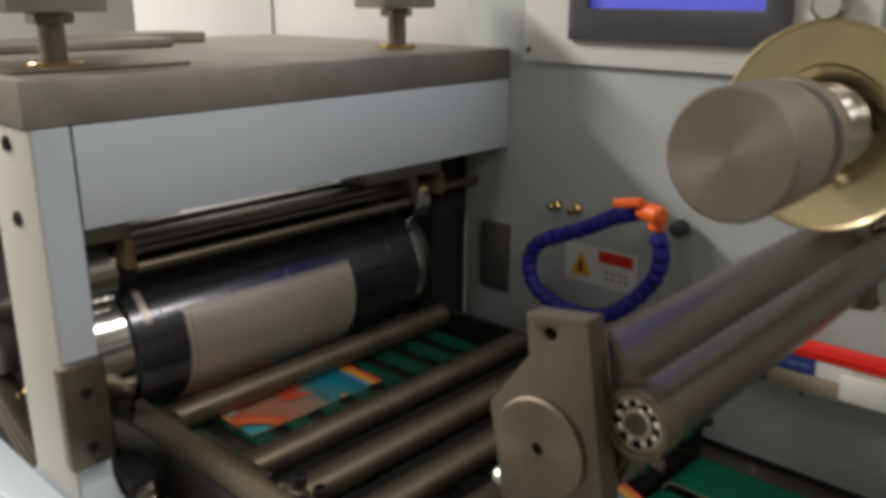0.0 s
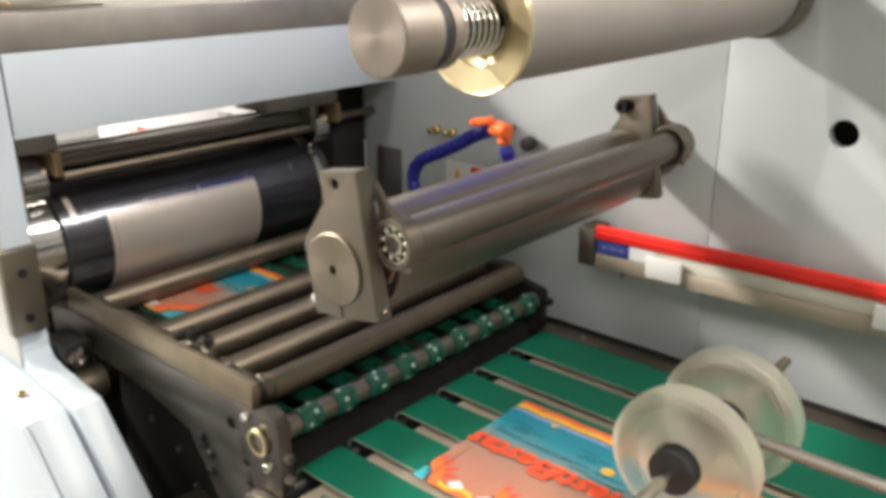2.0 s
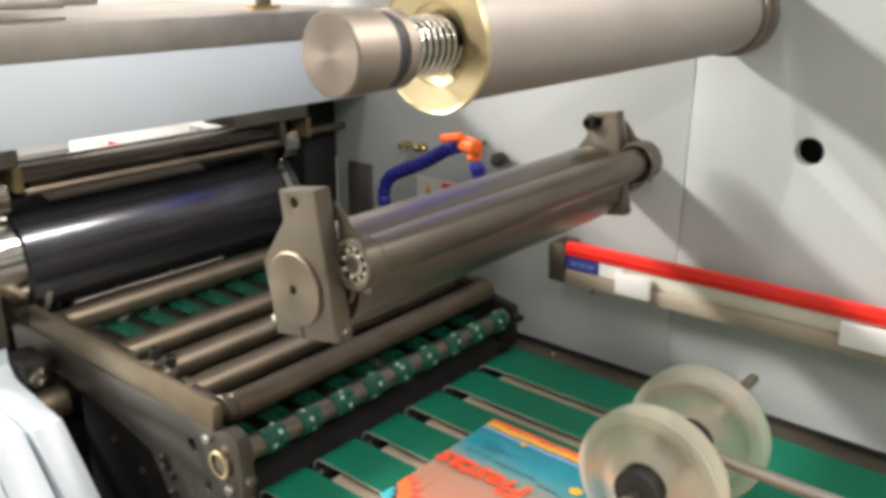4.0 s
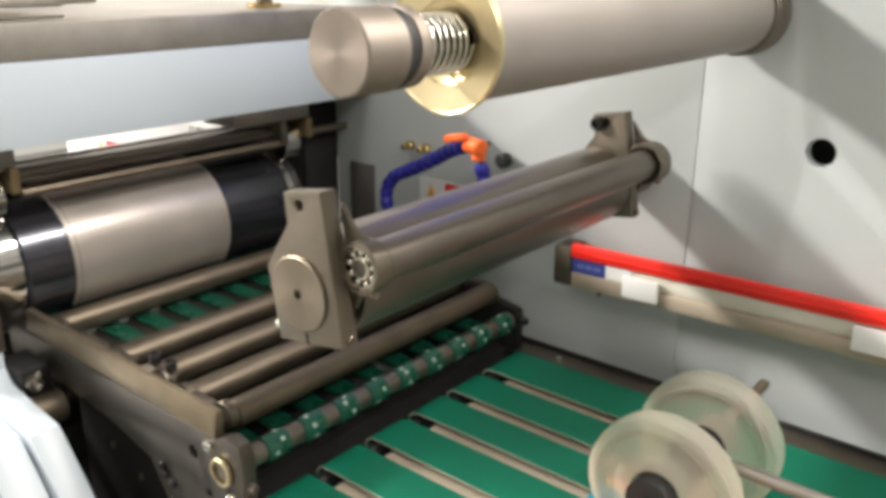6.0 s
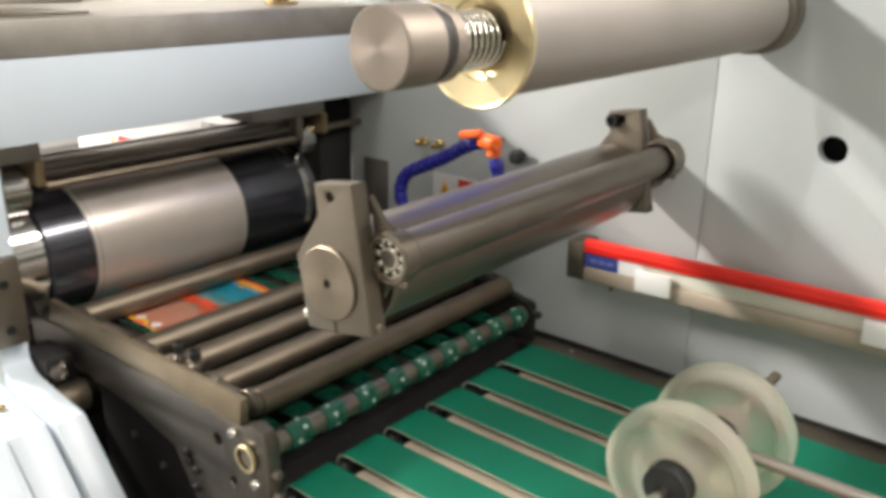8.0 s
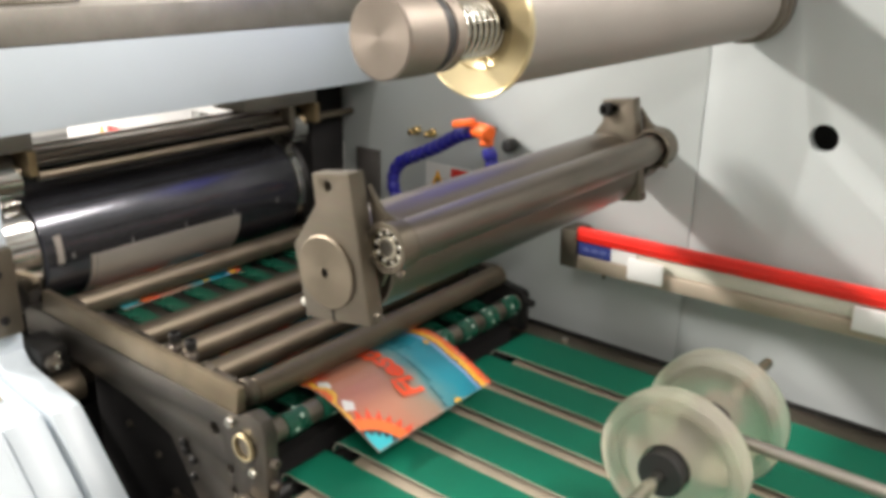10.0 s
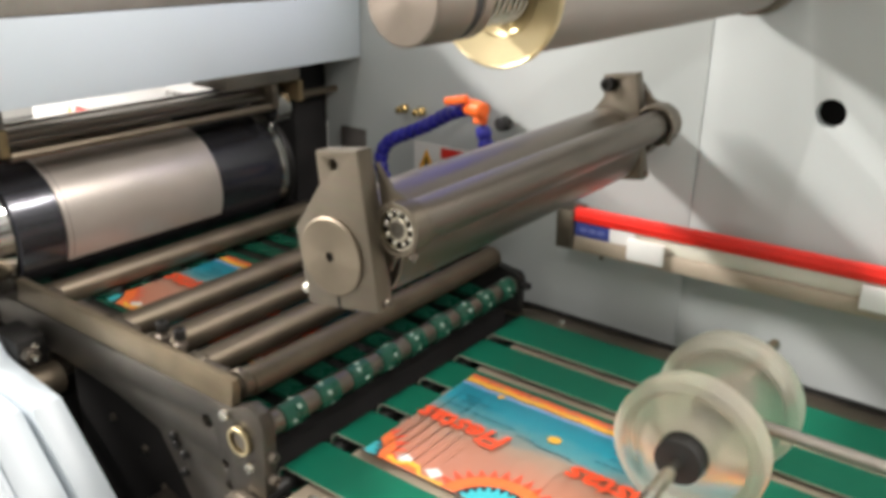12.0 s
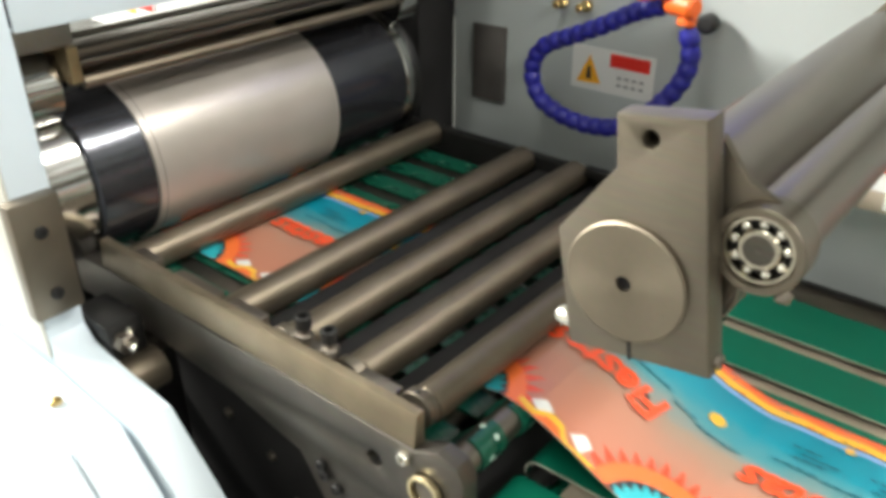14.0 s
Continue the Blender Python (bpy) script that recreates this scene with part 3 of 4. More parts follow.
def tape_bm(yc, w=0.029):
    """A closed tape round both rollers, with punched holes shown as small raised grommets."""
    bm = bmesh.new()
    ri = TR + 0.0003
    path = []
    for k in range(13):
        a = radians(-90 + 15 * k)
        path.append((TX + math.cos(a), TZ + math.sin(a), math.cos(a), math.sin(a), TX, TZ))
    left = [(0, 0, 0.0, 1.0, -0.414, 0.848), (0, 0, 0.0, 1.0, -0.56, TAPE_Z)]
    for k in range(13):
        a = radians(90 + 15 * k)
        left.append((0, 0, math.cos(a), math.sin(a), -0.93, TAPE_Z))
    rows = []
    for _, _, c, s, ox, oz in path + left:
        rows.append([bm.verts.new((ox + r * c, y, oz + r * s)) for r, y in ((ri, yc - w / 2), (ri + 0.0018, yc - w / 2 + 0.0004), (ri + 0.0018, yc + w / 2 - 0.0004), (ri, yc + w / 2))])
    for a, b in zip(rows, rows[1:] + rows[:1]):
        for k in range(4):
            bm.faces.new((a[k], a[(k + 1) % 4], b[(k + 1) % 4], b[k]))
    bmesh.ops.recalc_face_normals(bm, faces=bm.faces)
    return bm


solid("tape_bed", box(-0.79, -0.57, 0.395, 0.847, 0.843, 0.8735, 0.001), TABLE_STEEL, "brown oily steel bed plate under the feed tapes", "plate")


def hole_bm(x, y, z, c, s):
    """A small disc lying on the tape."""
    bm = lathe([(0, 0.0), (0, 0.0027), (0.0003, 0.0022), (0.0003, 0.0)], 0, 0, 12)
    q = Vector((c, 0, s)).to_track_quat("Y", "Z").to_matrix().to_4x4()
    return turned(bm, Matrix.Translation((x, y, z)) @ q)


# Pale colour stands in for light caught by the holes on the tail roller.
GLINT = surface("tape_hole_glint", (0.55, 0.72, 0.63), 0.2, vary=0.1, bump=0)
# Same eyelets between the guide rollers, darkened in colour for the shade there.
SHADED_EYELET = surface("shaded_tape_eyelet", (0.07, 0.17, 0.12), 0.3, vary=0.1, bump=0)
TAPE_Y = [0.430 + 0.0492 * k for k in range(9)]
for n, ty in enumerate(TAPE_Y):
    tp_ = thing("feed_tape", (TX, ty, TZ), "green perforated feed tape running over the tail roller", "tape", "feed tapes")
    part("band", tape_bm(ty), TAPE, tp_)
    rr = TR + 0.0022
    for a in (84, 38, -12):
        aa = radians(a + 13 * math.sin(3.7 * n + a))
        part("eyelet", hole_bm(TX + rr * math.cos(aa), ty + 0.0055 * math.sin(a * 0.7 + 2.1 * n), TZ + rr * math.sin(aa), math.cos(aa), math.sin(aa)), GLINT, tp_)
    for k in range(10):
        part("eyelet", hole_bm(-0.572 - 0.034 * k - 0.005 * (n % 2), ty + 0.006 * (-1) ** k, TAPE_Z + rr, 0, 1), SHADED_EYELET, tp_)

# ---- delivery conveyor ----
BZ = 0.835
cv = thing("conveyor_bed", (0.4, 0.63, 0.74), "beige steel bed plate under the delivery belts", "conveyor")
part("bed", box(-0.335, 1.25, 0.372, 0.872, 0.815, 0.8285, 0.001), BED, cv)
part("near_side", plate([(-0.405, 0.80), (-0.398, 0.815), (-0.385, 0.8205), (1.25, 0.8205), (1.25, 0.70), (-0.39, 0.70), (-0.405, 0.715)], 0.354, 0.368, [circle(-0.355, 0.787, 0.014, 24), circle(-0.31, 0.797, 0.005, 16)], bev=0.001), PLATE_STEEL, cv, "milled steel side plate")
part("bearing_slot", tube(-0.355, 0.787, 0.0138, 0.008, 0.352, 0.366), BRASS, cv)
part("slot_bolt", screw_bm(-0.355, 0.362, 0.787, 0.008, 0.007), STEEL, cv)
part("slot_backing", box(-0.375, -0.30, 0.3685, 0.3715, 0.77, 0.812, 0), BLACK, cv)
part("far_rail", box(-0.40, 1.25, 0.852, 0.883, 0.829, 0.8335, 0.0008), PLATE_STEEL, cv, "brown edge rail")
part("far_lip", box(-0.40, 1.25, 0.8835, 0.8895, 0.80, 0.8385, 0.001), DARK_STEEL, cv, "dark upright lip of the edge rail")
part("far_foot", box(-0.40, 1.25, 0.872, 0.8830, 0.74, 0.8285, 0), DARK_STEEL, cv)
for x in (-0.311, -0.40, 0.12, 0.5):
    part("screw", upright(lathe([(0, 0), (0, 0.0055), (-0.003, 0.005), (-0.004, 0.0)], 0, 0, 14), x, 0.864, 0.8338), SPRING, cv, "bright screw")
part("screw", upright(lathe([(0, 0), (0, 0.0055), (-0.003, 0.005), (-0.004, 0.0)], 0, 0, 14), -0.312, 0.389, 0.8288), SPRING, cv, "bright screw")
part("screw", upright(lathe([(0, 0), (0, 0.0055), (-0.003, 0.005), (-0.004, 0.0)], 0, 0, 14), -0.305, 0.389, 0.8288), SPRING, cv, "bright screw")
PR = 0.014
pul = thing("belt_roller", (-0.362, 0.62, BZ - PR), "dark steel roller at the belts' turn", "roller")
part("shaft", rod(-0.362, BZ - PR - 0.002, 0.009, 0.372, 0.883, 24), DARK_STEEL, pul)
# Black plate added where only shade lies between roller table and conveyor.
solid("conveyor_shadow_plate", box(-0.42, -0.395, 0.386, 0.871, 0.70, 0.835, 0.001), BLACK, "black plate standing for the shade between roller table and conveyor", "plate")


def belt_bm(y0, y1):
    bm = bmesh.new()
    top, th = BZ, 0.0018
    pts = [(1.24, top)]
    for k in range(9):
        a = radians(90 + 22.5 * k)
        pts.append((-0.362 + PR * math.cos(a), top - PR + PR * math.sin(a)))
    pts.append((1.24, top - 2 * PR))
    rows = []
    for x, z in pts:
        rows.append([bm.verts.new((x, y, z)) for y in (y0, y1)])
    for a, b in zip(rows, rows[1:]):
        bm.faces.new((a[0], a[1], b[1], b[0]))
    bmesh.ops.recalc_face_normals(bm, faces=bm.faces)
    bmesh.ops.solidify(bm, geom=bm.faces[:], thickness=th)
    bm.normal_update()
    for f in bm.faces:
        if abs(f.normal.y) > 0.8:
            f.material_index = 1
    return bm


GAPS = [(0.776, 0.848), (0.701, 0.757), (0.629, 0.682), (0.554, 0.610), (0.479, 0.535), (0.404, 0.460)]
for y0, y1 in GAPS:
    b = thing("conveyor_belt", (-0.36, (y0 + y1) / 2, BZ), "green conveyor belt with a pale cut edge", "belt", "conveyor belts")
    part("band", belt_bm(y0, y1), [BELT, BELT_EDGE], b)
    part("pulley", tube(-0.362, BZ - PR, PR - 0.0022, 0.0092, y0 + 0.004, y1 - 0.004, 28), DARK_STEEL, b)

# ---- press wheels ----
AX, AZ = -0.028, 0.9055
WHEEL_R = 0.0695
axle = thing("wheel_axle", (AX, 0.6, AZ), "bright steel axle through the press wheels", "axle")
STEEL_BRIGHT = surface("drawn_steel", (0.40, 0.37, 0.33), 0.42, 0.95, vary=0.08, scale=20, grain=900, bump=0.04, stretch=(0.05, 1, 1))
part("rod", rod(AX, AZ, 0.0065, 0.30, 0.835, 24), SPRING, axle)
part("support_arm", along_x(rod(0, 0, 0.006, 0.0, 1.1, 20), AX, 0.622, AZ + 0.020), STEEL_BRIGHT, axle, "bright steel support arm")
part("clamp", box(AX - 0.014, AX + 0.014, 0.610, 0.634, AZ - 0.012, AZ + 0.029, 0.003), STEEL, axle)


def press_wheel(y0):
    w = thing("press_wheel", (AX, y0, AZ), "milky translucent rubber press wheel on a steel axle", "wheel", "press wheels")
    R = WHEEL_R
    prof = [(y0, 0.0222), (y0 - 0.002, 0.024), (y0 + 0.003, 0.034), (y0 + 0.009, 0.046), (y0 + 0.009, R - 0.016), (y0 + 0.001, R - 0.012), (y0, R - 0.008), (y0 + 0.003, R - 0.001), (y0 + 0.007, R - 0.002),
            (y0 + 0.009, R), (y0 + 0.021, R), (y0 + 0.023, R - 0.002), (y0 + 0.027, R - 0.001), (y0 + 0.030, R - 0.008), (y0 + 0.029, R - 0.012), (y0 + 0.019, R - 0.016), (y0 + 0.019, 0.046), (y0 + 0.026, 0.034), (y0 + 0.030, 0.0222)]
    part("disc", lathe(prof, AX, AZ, 72, True), CAST, w, smooth=55)
    part("hub", tube(AX, AZ, 0.0215, 0.0067, y0 - 0.016, y0 + 0.032, 36), RUBBER, w, "dark rubber hub")
    return w


press_wheel(0.566)
press_wheel(0.668)

# ---- sprung shaft with roll core ----
KX, KZ = -0.13, 1.297
core = thing("unwind_shaft", (KX, 0.6, KZ), "grey roll core on a sprung shaft with end knob", "shaft")
part("knob", lathe([(0.300, 0), (0.300, 0.0242), (0.3012, 0.0254), (0.335, 0.0254), (0.3355, 0.0235), (0.3445, 0.0235), (0.345, 0.0250), (0.354, 0.0250), (0.355, 0.018), (0.355, 0)], KX, KZ, 64), KNOB_STEEL, core, "turned steel end knob")
part("o_ring", tube(KX, KZ, 0.0244, 0.0225, 0.3360, 0.3442, 48), RUBBER, core, "black rubber ring")
part("spindle", rod(KX, KZ, 0.013, 0.354, 0.43, 32), DARK_STEEL, core)


def spring_bm(cx, cz, r, y0, y1, turns, wire):
    bm = bmesh.new()
    n, m = turns * 28, 8
    rows = []
    for k in range(n + 1):
        a = 2 * math.pi * k / 28
        y = y0 + (y1 - y0) * k / n
        rows.append([bm.verts.new((cx + (r + wire * math.cos(2 * math.pi * j / m)) * math.cos(a), y + wire * math.sin(2 * math.pi * j / m), cz + (r + wire * math.cos(2 * math.pi * j / m)) * math.sin(a))) for j in range(m)])
    for a, b in zip(rows, rows[1:]):
        for j in range(m):
            bm.faces.new((a[j], a[(j + 1) % m], b[(j + 1) % m], b[j]))
    bm.faces.new(rows[0])
    bm.faces.new(rows[-1])
    bmesh.ops.recalc_face_normals(bm, faces=bm.faces)
    return bm


part("spring", spring_bm(KX, KZ, 0.0182, 0.357, 0.401, 7, 0.0018), SPRING, core, "bright coil spring", smooth=80)
part("flange", lathe([(0.408, 0.014), (0.4010, 0.0215), (0.3985, 0.0268), (0.3970, 0.0280), (0.3935, 0.0445), (0.3925, 0.0458), (0.3940, 0.0470), (0.3970, 0.0467), (0.4130, 0.030), (0.4195, 0.014)], KX, KZ, 72, True), FLANGE, core, "gilt conical flange", smooth=25)
part("core_tube", tube(KX, KZ, 0.0408, 0.030, 0.3975, 0.893, 72, 0.001), TUBE_ALU, core, "matt grey tube")
part("end_collar", lathe([(0.8935, 0.02), (0.8935, 0.043), (0.896, 0.0455), (0.901, 0.0455), (0.904, 0.040), (0.914, 0.040), (0.916, 0.0465), (0.929, 0.0465), (0.929, 0.02)], KX, KZ, 64, True), STEEL, core, "grooved steel end collar")
part("wall_boss", rod(KX, KZ, 0.030, 0.9285, 0.9475, 40), DARK_STEEL, core)

# ---- swing brackets with the two nip rollers ----
DX, DZ = -0.257, 1.096
GX, GZ = -0.2035, 1.1258
LEAN_DEG = 9.0


def lean(x, z):
    a = radians(LEAN_DEG)
    return (DX + x * math.cos(a) + z * -math.sin(a), DZ + x * math.sin(a) + z * math.cos(a))


def bracket(y0, y1, face):
    """A leaning clamp plate with a bearing eye; face: the side that looks into the room."""
    b = thing("swing_bracket", (DX, (y0 + y1) / 2, DZ - 0.05), "brownish steel swing bracket with a ball bearing eye", "bracket", "swing brackets")
    outline = [lean(*p) for p in [(-0.002, 0.0825), (0.0405, 0.0825), (0.041, -0.043), (-0.0355, -0.043), (-0.037, 0.022), (-0.003, 0.057)]]
    part("plate", plate(outline, y0, y1, [circle(*lean(0.0145, 0.0718), 0.0040, 20)], bev=0.002), PLATE_STEEL, b)
    part("hole_backing", rod(*lean(0.0145, 0.0718), 0.0062, y1 - 0.004, y1 - 0.002), BLACK, b)
    arm = [lean(0.0385, 0.070), lean(0.050, 0.050), (GX + 0.006, GZ + 0.0198), (GX + 0.010, GZ - 0.010), (GX - 0.004, GZ - 0.0205), lean(0.0385, -0.015)]
    part("web", plate(arm, y0 + 0.0205, y1 + 0.008, bev=0.001), PLATE_STEEL, b)
    part("eye", tube(GX, GZ, 0.0212, 0.0172, y0 + 0.012, y1 + 0.012, 48), PLATE_STEEL, b)
    yf = y0 - 0.003 if face < 0 else y1
    part("disc", lathe([(yf, 0.004), (yf, 0.0306), (yf + 0.0009, 0.0318), (yf + 0.003, 0.0318), (yf + 0.003, 0.004)], DX, DZ, 64, True), DISC_STEEL, b, "turned end disc of the big roller")
    part("disc_hole", rod(DX, DZ, 0.0042, yf + 0.0025, yf + 0.0029), BLACK, b)
    part("slit", plate([lean(-0.0008, -0.030), lean(0.0008, -0.030), lean(0.0008, -0.0432), lean(-0.0008, -0.0432)], y0 - 0.0005, y0 + 0.004), BLACK, b)
    yb = y0 + 0.014
    bb = part("bearing", tube(GX, GZ, 0.0170, 0.0146, yb, yb + 0.010, 48), RACE, b, "bright open ball bearing")
    part("inner_race", tube(GX, GZ, 0.0098, 0.0072, yb, yb + 0.010, 40), RACE, bb)
    part("shaft_end", lathe([(yb + 0.002, 0), (yb + 0.0005, 0.002), (yb + 0.0005, 0.0070), (yb + 0.010, 0.0070), (yb + 0.010, 0)], GX, GZ, 28), TABLE_STEEL, bb)
    part("cage", tube(GX, GZ, 0.0147, 0.0097, yb + 0.005, yb + 0.007, 40), BLACK, bb)
    for k in range(9):
        a = 2 * math.pi * k / 9 + 0.2
        ball = bmesh.new()
        bmesh.ops.create_uvsphere(ball, u_segments=14, v_segments=8, radius=0.0028)
        part("ball", turned(ball, Matrix.Translation((GX + 0.0122 * math.cos(a), yb + 0.003, GZ + 0.0122 * math.sin(a)))), SPRING, bb)
    if y0 > 0.6:
        part("bearing_housing", tube(GX, GZ, 0.0240, 0.0215, y0 + 0.002, y1 + 0.010, 48), PLATE_STEEL, b, "round steel bearing housing")
        part("stop_screw", screw_bm(*((lean(0.006, 0.0718))[:1] + (y0,) + (lean(0.006, 0.0718))[1:]), 0.0085, 0.010), DARK_STEEL, b, "dark stop screw")
    x, z = lean(-0.0355, -0.034)
    part("clamp_screw", along_x(screw_bm(0, 0, 0, 0.0056, 0.011, -1), x + 0.001, (y0 + y1) / 2, z), SPRING, b, "bright clamp screw")
    x, z = lean(0.041, -0.037)
    part("clamp_screw", along_x(screw_bm(0, 0, 0, 0.004, 0.003, 1), x, (y0 + y1) / 2, z), STEEL, b)
    part("set_screw", turned(screw_bm(0, 0, 0, 0.0038, 0.005, -1), Matrix.Translation((GX + 0.014, y0 + 0.018, GZ - 0.0178)) @ Matrix.Rotation(radians(50), 4, "X")), STEEL, b)
    return b


bracket(0.370, 0.388, -1)
bracket(0.846, 0.864, -1)
# Unseen boss added behind the far bracket; it broadens the shadow on the panel.
solid("shadow_boss", rod(DX - 0.006, DZ, 0.033, 0.8645, 0.9475, 40), PLATE_STEEL, "hidden steel boss added between bracket and side panel to widen the shadow", "post")
nip = thing("nip_roller", (DX, 0.64, DZ), "large grey steel nip roller between the brackets", "roller", "nip rollers")
part("barrel", rod(DX, DZ, 0.0442, 0.4005, 0.838, 72, 0.001), NIP_STEEL, nip)
part("shaft", rod(DX, DZ, 0.012, 0.3885, 0.8455), STEEL, nip)
nip2 = thing("nip_roller", (GX, 0.64, GZ), "slim grey steel nip roller in ball bearings", "roller", "nip rollers")
part("barrel", rod(GX, GZ, 0.0178, 0.4025, 0.857, 56, 0.001), NIP_STEEL, nip2)
part("journal", rod(GX, GZ, 0.0068, 0.396, 0.403), STEEL, nip2)

# ---- red edged strip in its tray on the wall ----
st = thing("strip_tray", (-0.3, 0.90, 0.93), "steel tray with a red topped strip mounted on the wall", "tray")
part("tray", box(-0.3245, 1.2, 0.905, 0.947, 0.926, 0.948, 0.003), BED, st, "beige steel channel")
part("end_cap", box(-0.352, -0.325, 0.905, 0.947, 0.926, 0.982, 0.003), PLATE_STEEL, st)
part("strip_body", box(-0.322, 1.2, 0.908, 0.930, 0.9485, 0.9685, 0.001), IVORY, st, "ivory strip body")
part("red_edge", box(-0.324, 1.2, 0.9035, 0.915, 0.969, 0.988, 0.002), RED, st, "bright red top edge")
part("red_rib", box(-0.322, 1.2, 0.9020, 0.9034, 0.9765, 0.9795, 0.0005), RED, st)
LABEL_PRINT = surface("pale_blue_print", (0.14, 0.17, 0.42), 0.45, vary=0.05, bump=0)
part("blue_label", box(-0.3225, -0.272, 0.9062, 0.9078, 0.9488, 0.9682, 0), NAVY, st, "navy blue label")
part("white_label", box(-0.2715, -0.235, 0.9062, 0.9078, 0.9488, 0.9682, 0), WHITE_LABEL, st, "white label")
for k in range(3):
    part("label_bar", box(-0.315 + 0.013 * k, -0.305 + 0.013 * k, 0.9058, 0.9061, 0.956, 0.961, 0), LABEL_PRINT, st)
for x, zc in ((-0.243, 0.947), (0.038, 0.952)):
    part("clip", box(x, x + 0.050, 0.898, 0.9055, zc - 0.0145, zc + 0.0145, 0.002), WHITE_PAINT, st, "white plastic clip")
part("tray_screw", upright(rod(0, 0, 0.003, 0, 0.012, 12), -0.29, 0.925, 0.9255), STEEL, st)

st.rotation_euler = (0, radians(-1.2), 0)

# ---- control panel ----
cp = thing("control_panel", (-0.5, WY, 1.265), "white control panel with a touch screen", "control panel")
part("frame", plate([(-0.718, 1.266), (-0.27, 1.266), (-0.27, 1.60), (-0.718, 1.60)], 0.940, 0.9476, [[(-0.63, 1.305), (-0.365, 1.305), (-0.365, 1.56), (-0.63, 1.56)]], bev=0.001), WHITE_PAINT, cp)
part("bezel", plate([(-0.641, 1.297), (-0.357, 1.297), (-0.357, 1.57), (-0.641, 1.57)], 0.930, 0.9395, [[(-0.612, 1.337), (-0.386, 1.337), (-0.386, 1.54), (-0.612, 1.54)]], bev=0.003), BEZEL, cp, "charcoal touch screen bezel")
part("screen", box(-0.620, -0.380, 0.9397, 0.9465, 1.33, 1.55, 0), SCREEN, cp, "lit blue screen")
for x in (-0.709, -0.30):
    part("screw", screw_bm(x, 0.9398, 1.281, 0.004, 0.0015), STEEL, cp)
btn = part("button", rod(-0.318, 1.345, 0.018, 0.922, 0.9398, 32, 0.004), CHROME, cp, "bright metal push button")

# ---- warning label, slot, fittings on the side panel ----
TEXT_GREY = surface("grey_print", (0.30, 0.30, 0.31), 0.5, vary=0.05, bump=0)
lb = thing("warning_label", (-0.58, WY, 1.0), "white warning label with a yellow triangle and red band", "label")
part("backing", box(-0.636, -0.524, 0.9468, 0.9478, 0.970, 1.024, 0), WHITE_LABEL, lb)
part("triangle", plate([(-0.628, 0.978), (-0.594, 0.980), (-0.611, 1.014)], 0.9463, 0.9467), YELLOW, lb, "yellow warning triangle")
part("glyph", plate([(-0.615, 0.984), (-0.607, 0.984), (-0.609, 1.0), (-0.613, 1.0)], 0.9459, 0.9462), INK, lb)
part("red_band", box(-0.583, -0.530, 0.9463, 0.9467, 1.004, 1.020, 0), RED, lb)
for k in range(2):
    for j in range(4):
        part("text_bar", box(-0.572 + 0.010 * j, -0.566 + 0.010 * j, 0.9463, 0.9467, 0.990 - 0.009 * k, 0.9935 - 0.009 * k, 0), TEXT_GREY, lb)
SLOT_GREY = surface("brown_grey_plate", (0.115, 0.105, 0.098), 0.5, 0.2, vary=0.15, scale=25, grain=400, bump=0.05)
solid("slot_cover", box(-0.789, -0.737, 0.940, 0.9475, 0.924, 1.026, 0.001), SLOT_GREY, "dark cover strip on the side panel", "cover")
for x in (-0.653, -0.620):
    f = thing("hose_fitting", (x, 0.93, 1.072), "small brass hose fitting on the panel", "fitting", "hose fittings")
    part("hex", rod(x, 1.072, 0.0075, 0.938, 0.9475, 6), BRASS, f)
    part("nose", rod(x, 1.072, 0.0055, 0.924, 0.9385, 16, 0.002), BRASS, f)
kw = thing("panel_knob", (-0.462, 0.93, 1.078), "small black clamp knob on the panel", "knob")
part("grip", rod(-0.462, 1.078, 0.011, 0.922, 0.940, 12, 0.003), RUBBER, kw)
part("stem", rod(-0.462, 1.078, 0.006, 0.9395, 0.9475), STEEL, kw)
bl = thing("rear_label", (-1.69, 0.99, 0.9), "small yellow and red label on the rear cover", "label")
part("backing", box(-1.75, -1.63, 0.9868, 0.9895, 0.885, 0.945, 0), WHITE_LABEL, bl)
part("triangle", plate([(-1.735, 0.892), (-1.695, 0.892), (-1.715, 0.935)], 0.9862, 0.9866), YELLOW, bl)
part("red_band", box(-1.69, -1.635, 0.9862, 0.9866, 0.905, 0.935, 0), RED, bl)

# ---- jointed blue air hose ----
hs = thing("jointed_hose", (-0.47, 0.89, 1.08), "blue jointed plastic hose looped on the panel with an orange valve", "hose")
HOSE_WAY = [(-0.488, 0.875, 1.104), (-0.525, 0.885, 1.090), (-0.565, 0.89, 1.068), (-0.610, 0.895, 1.047), (-0.648, 0.895, 1.028), (-0.662, 0.895, 0.998), (-0.650, 0.893, 0.967), (-0.615, 0.890, 0.952),
            (-0.570, 0.885, 0.949), (-0.525, 0.880, 0.960), (-0.485, 0.878, 0.993), (-0.458, 0.876, 1.030), (-0.452, 0.874, 1.062), (-0.462, 0.872, 1.090)]


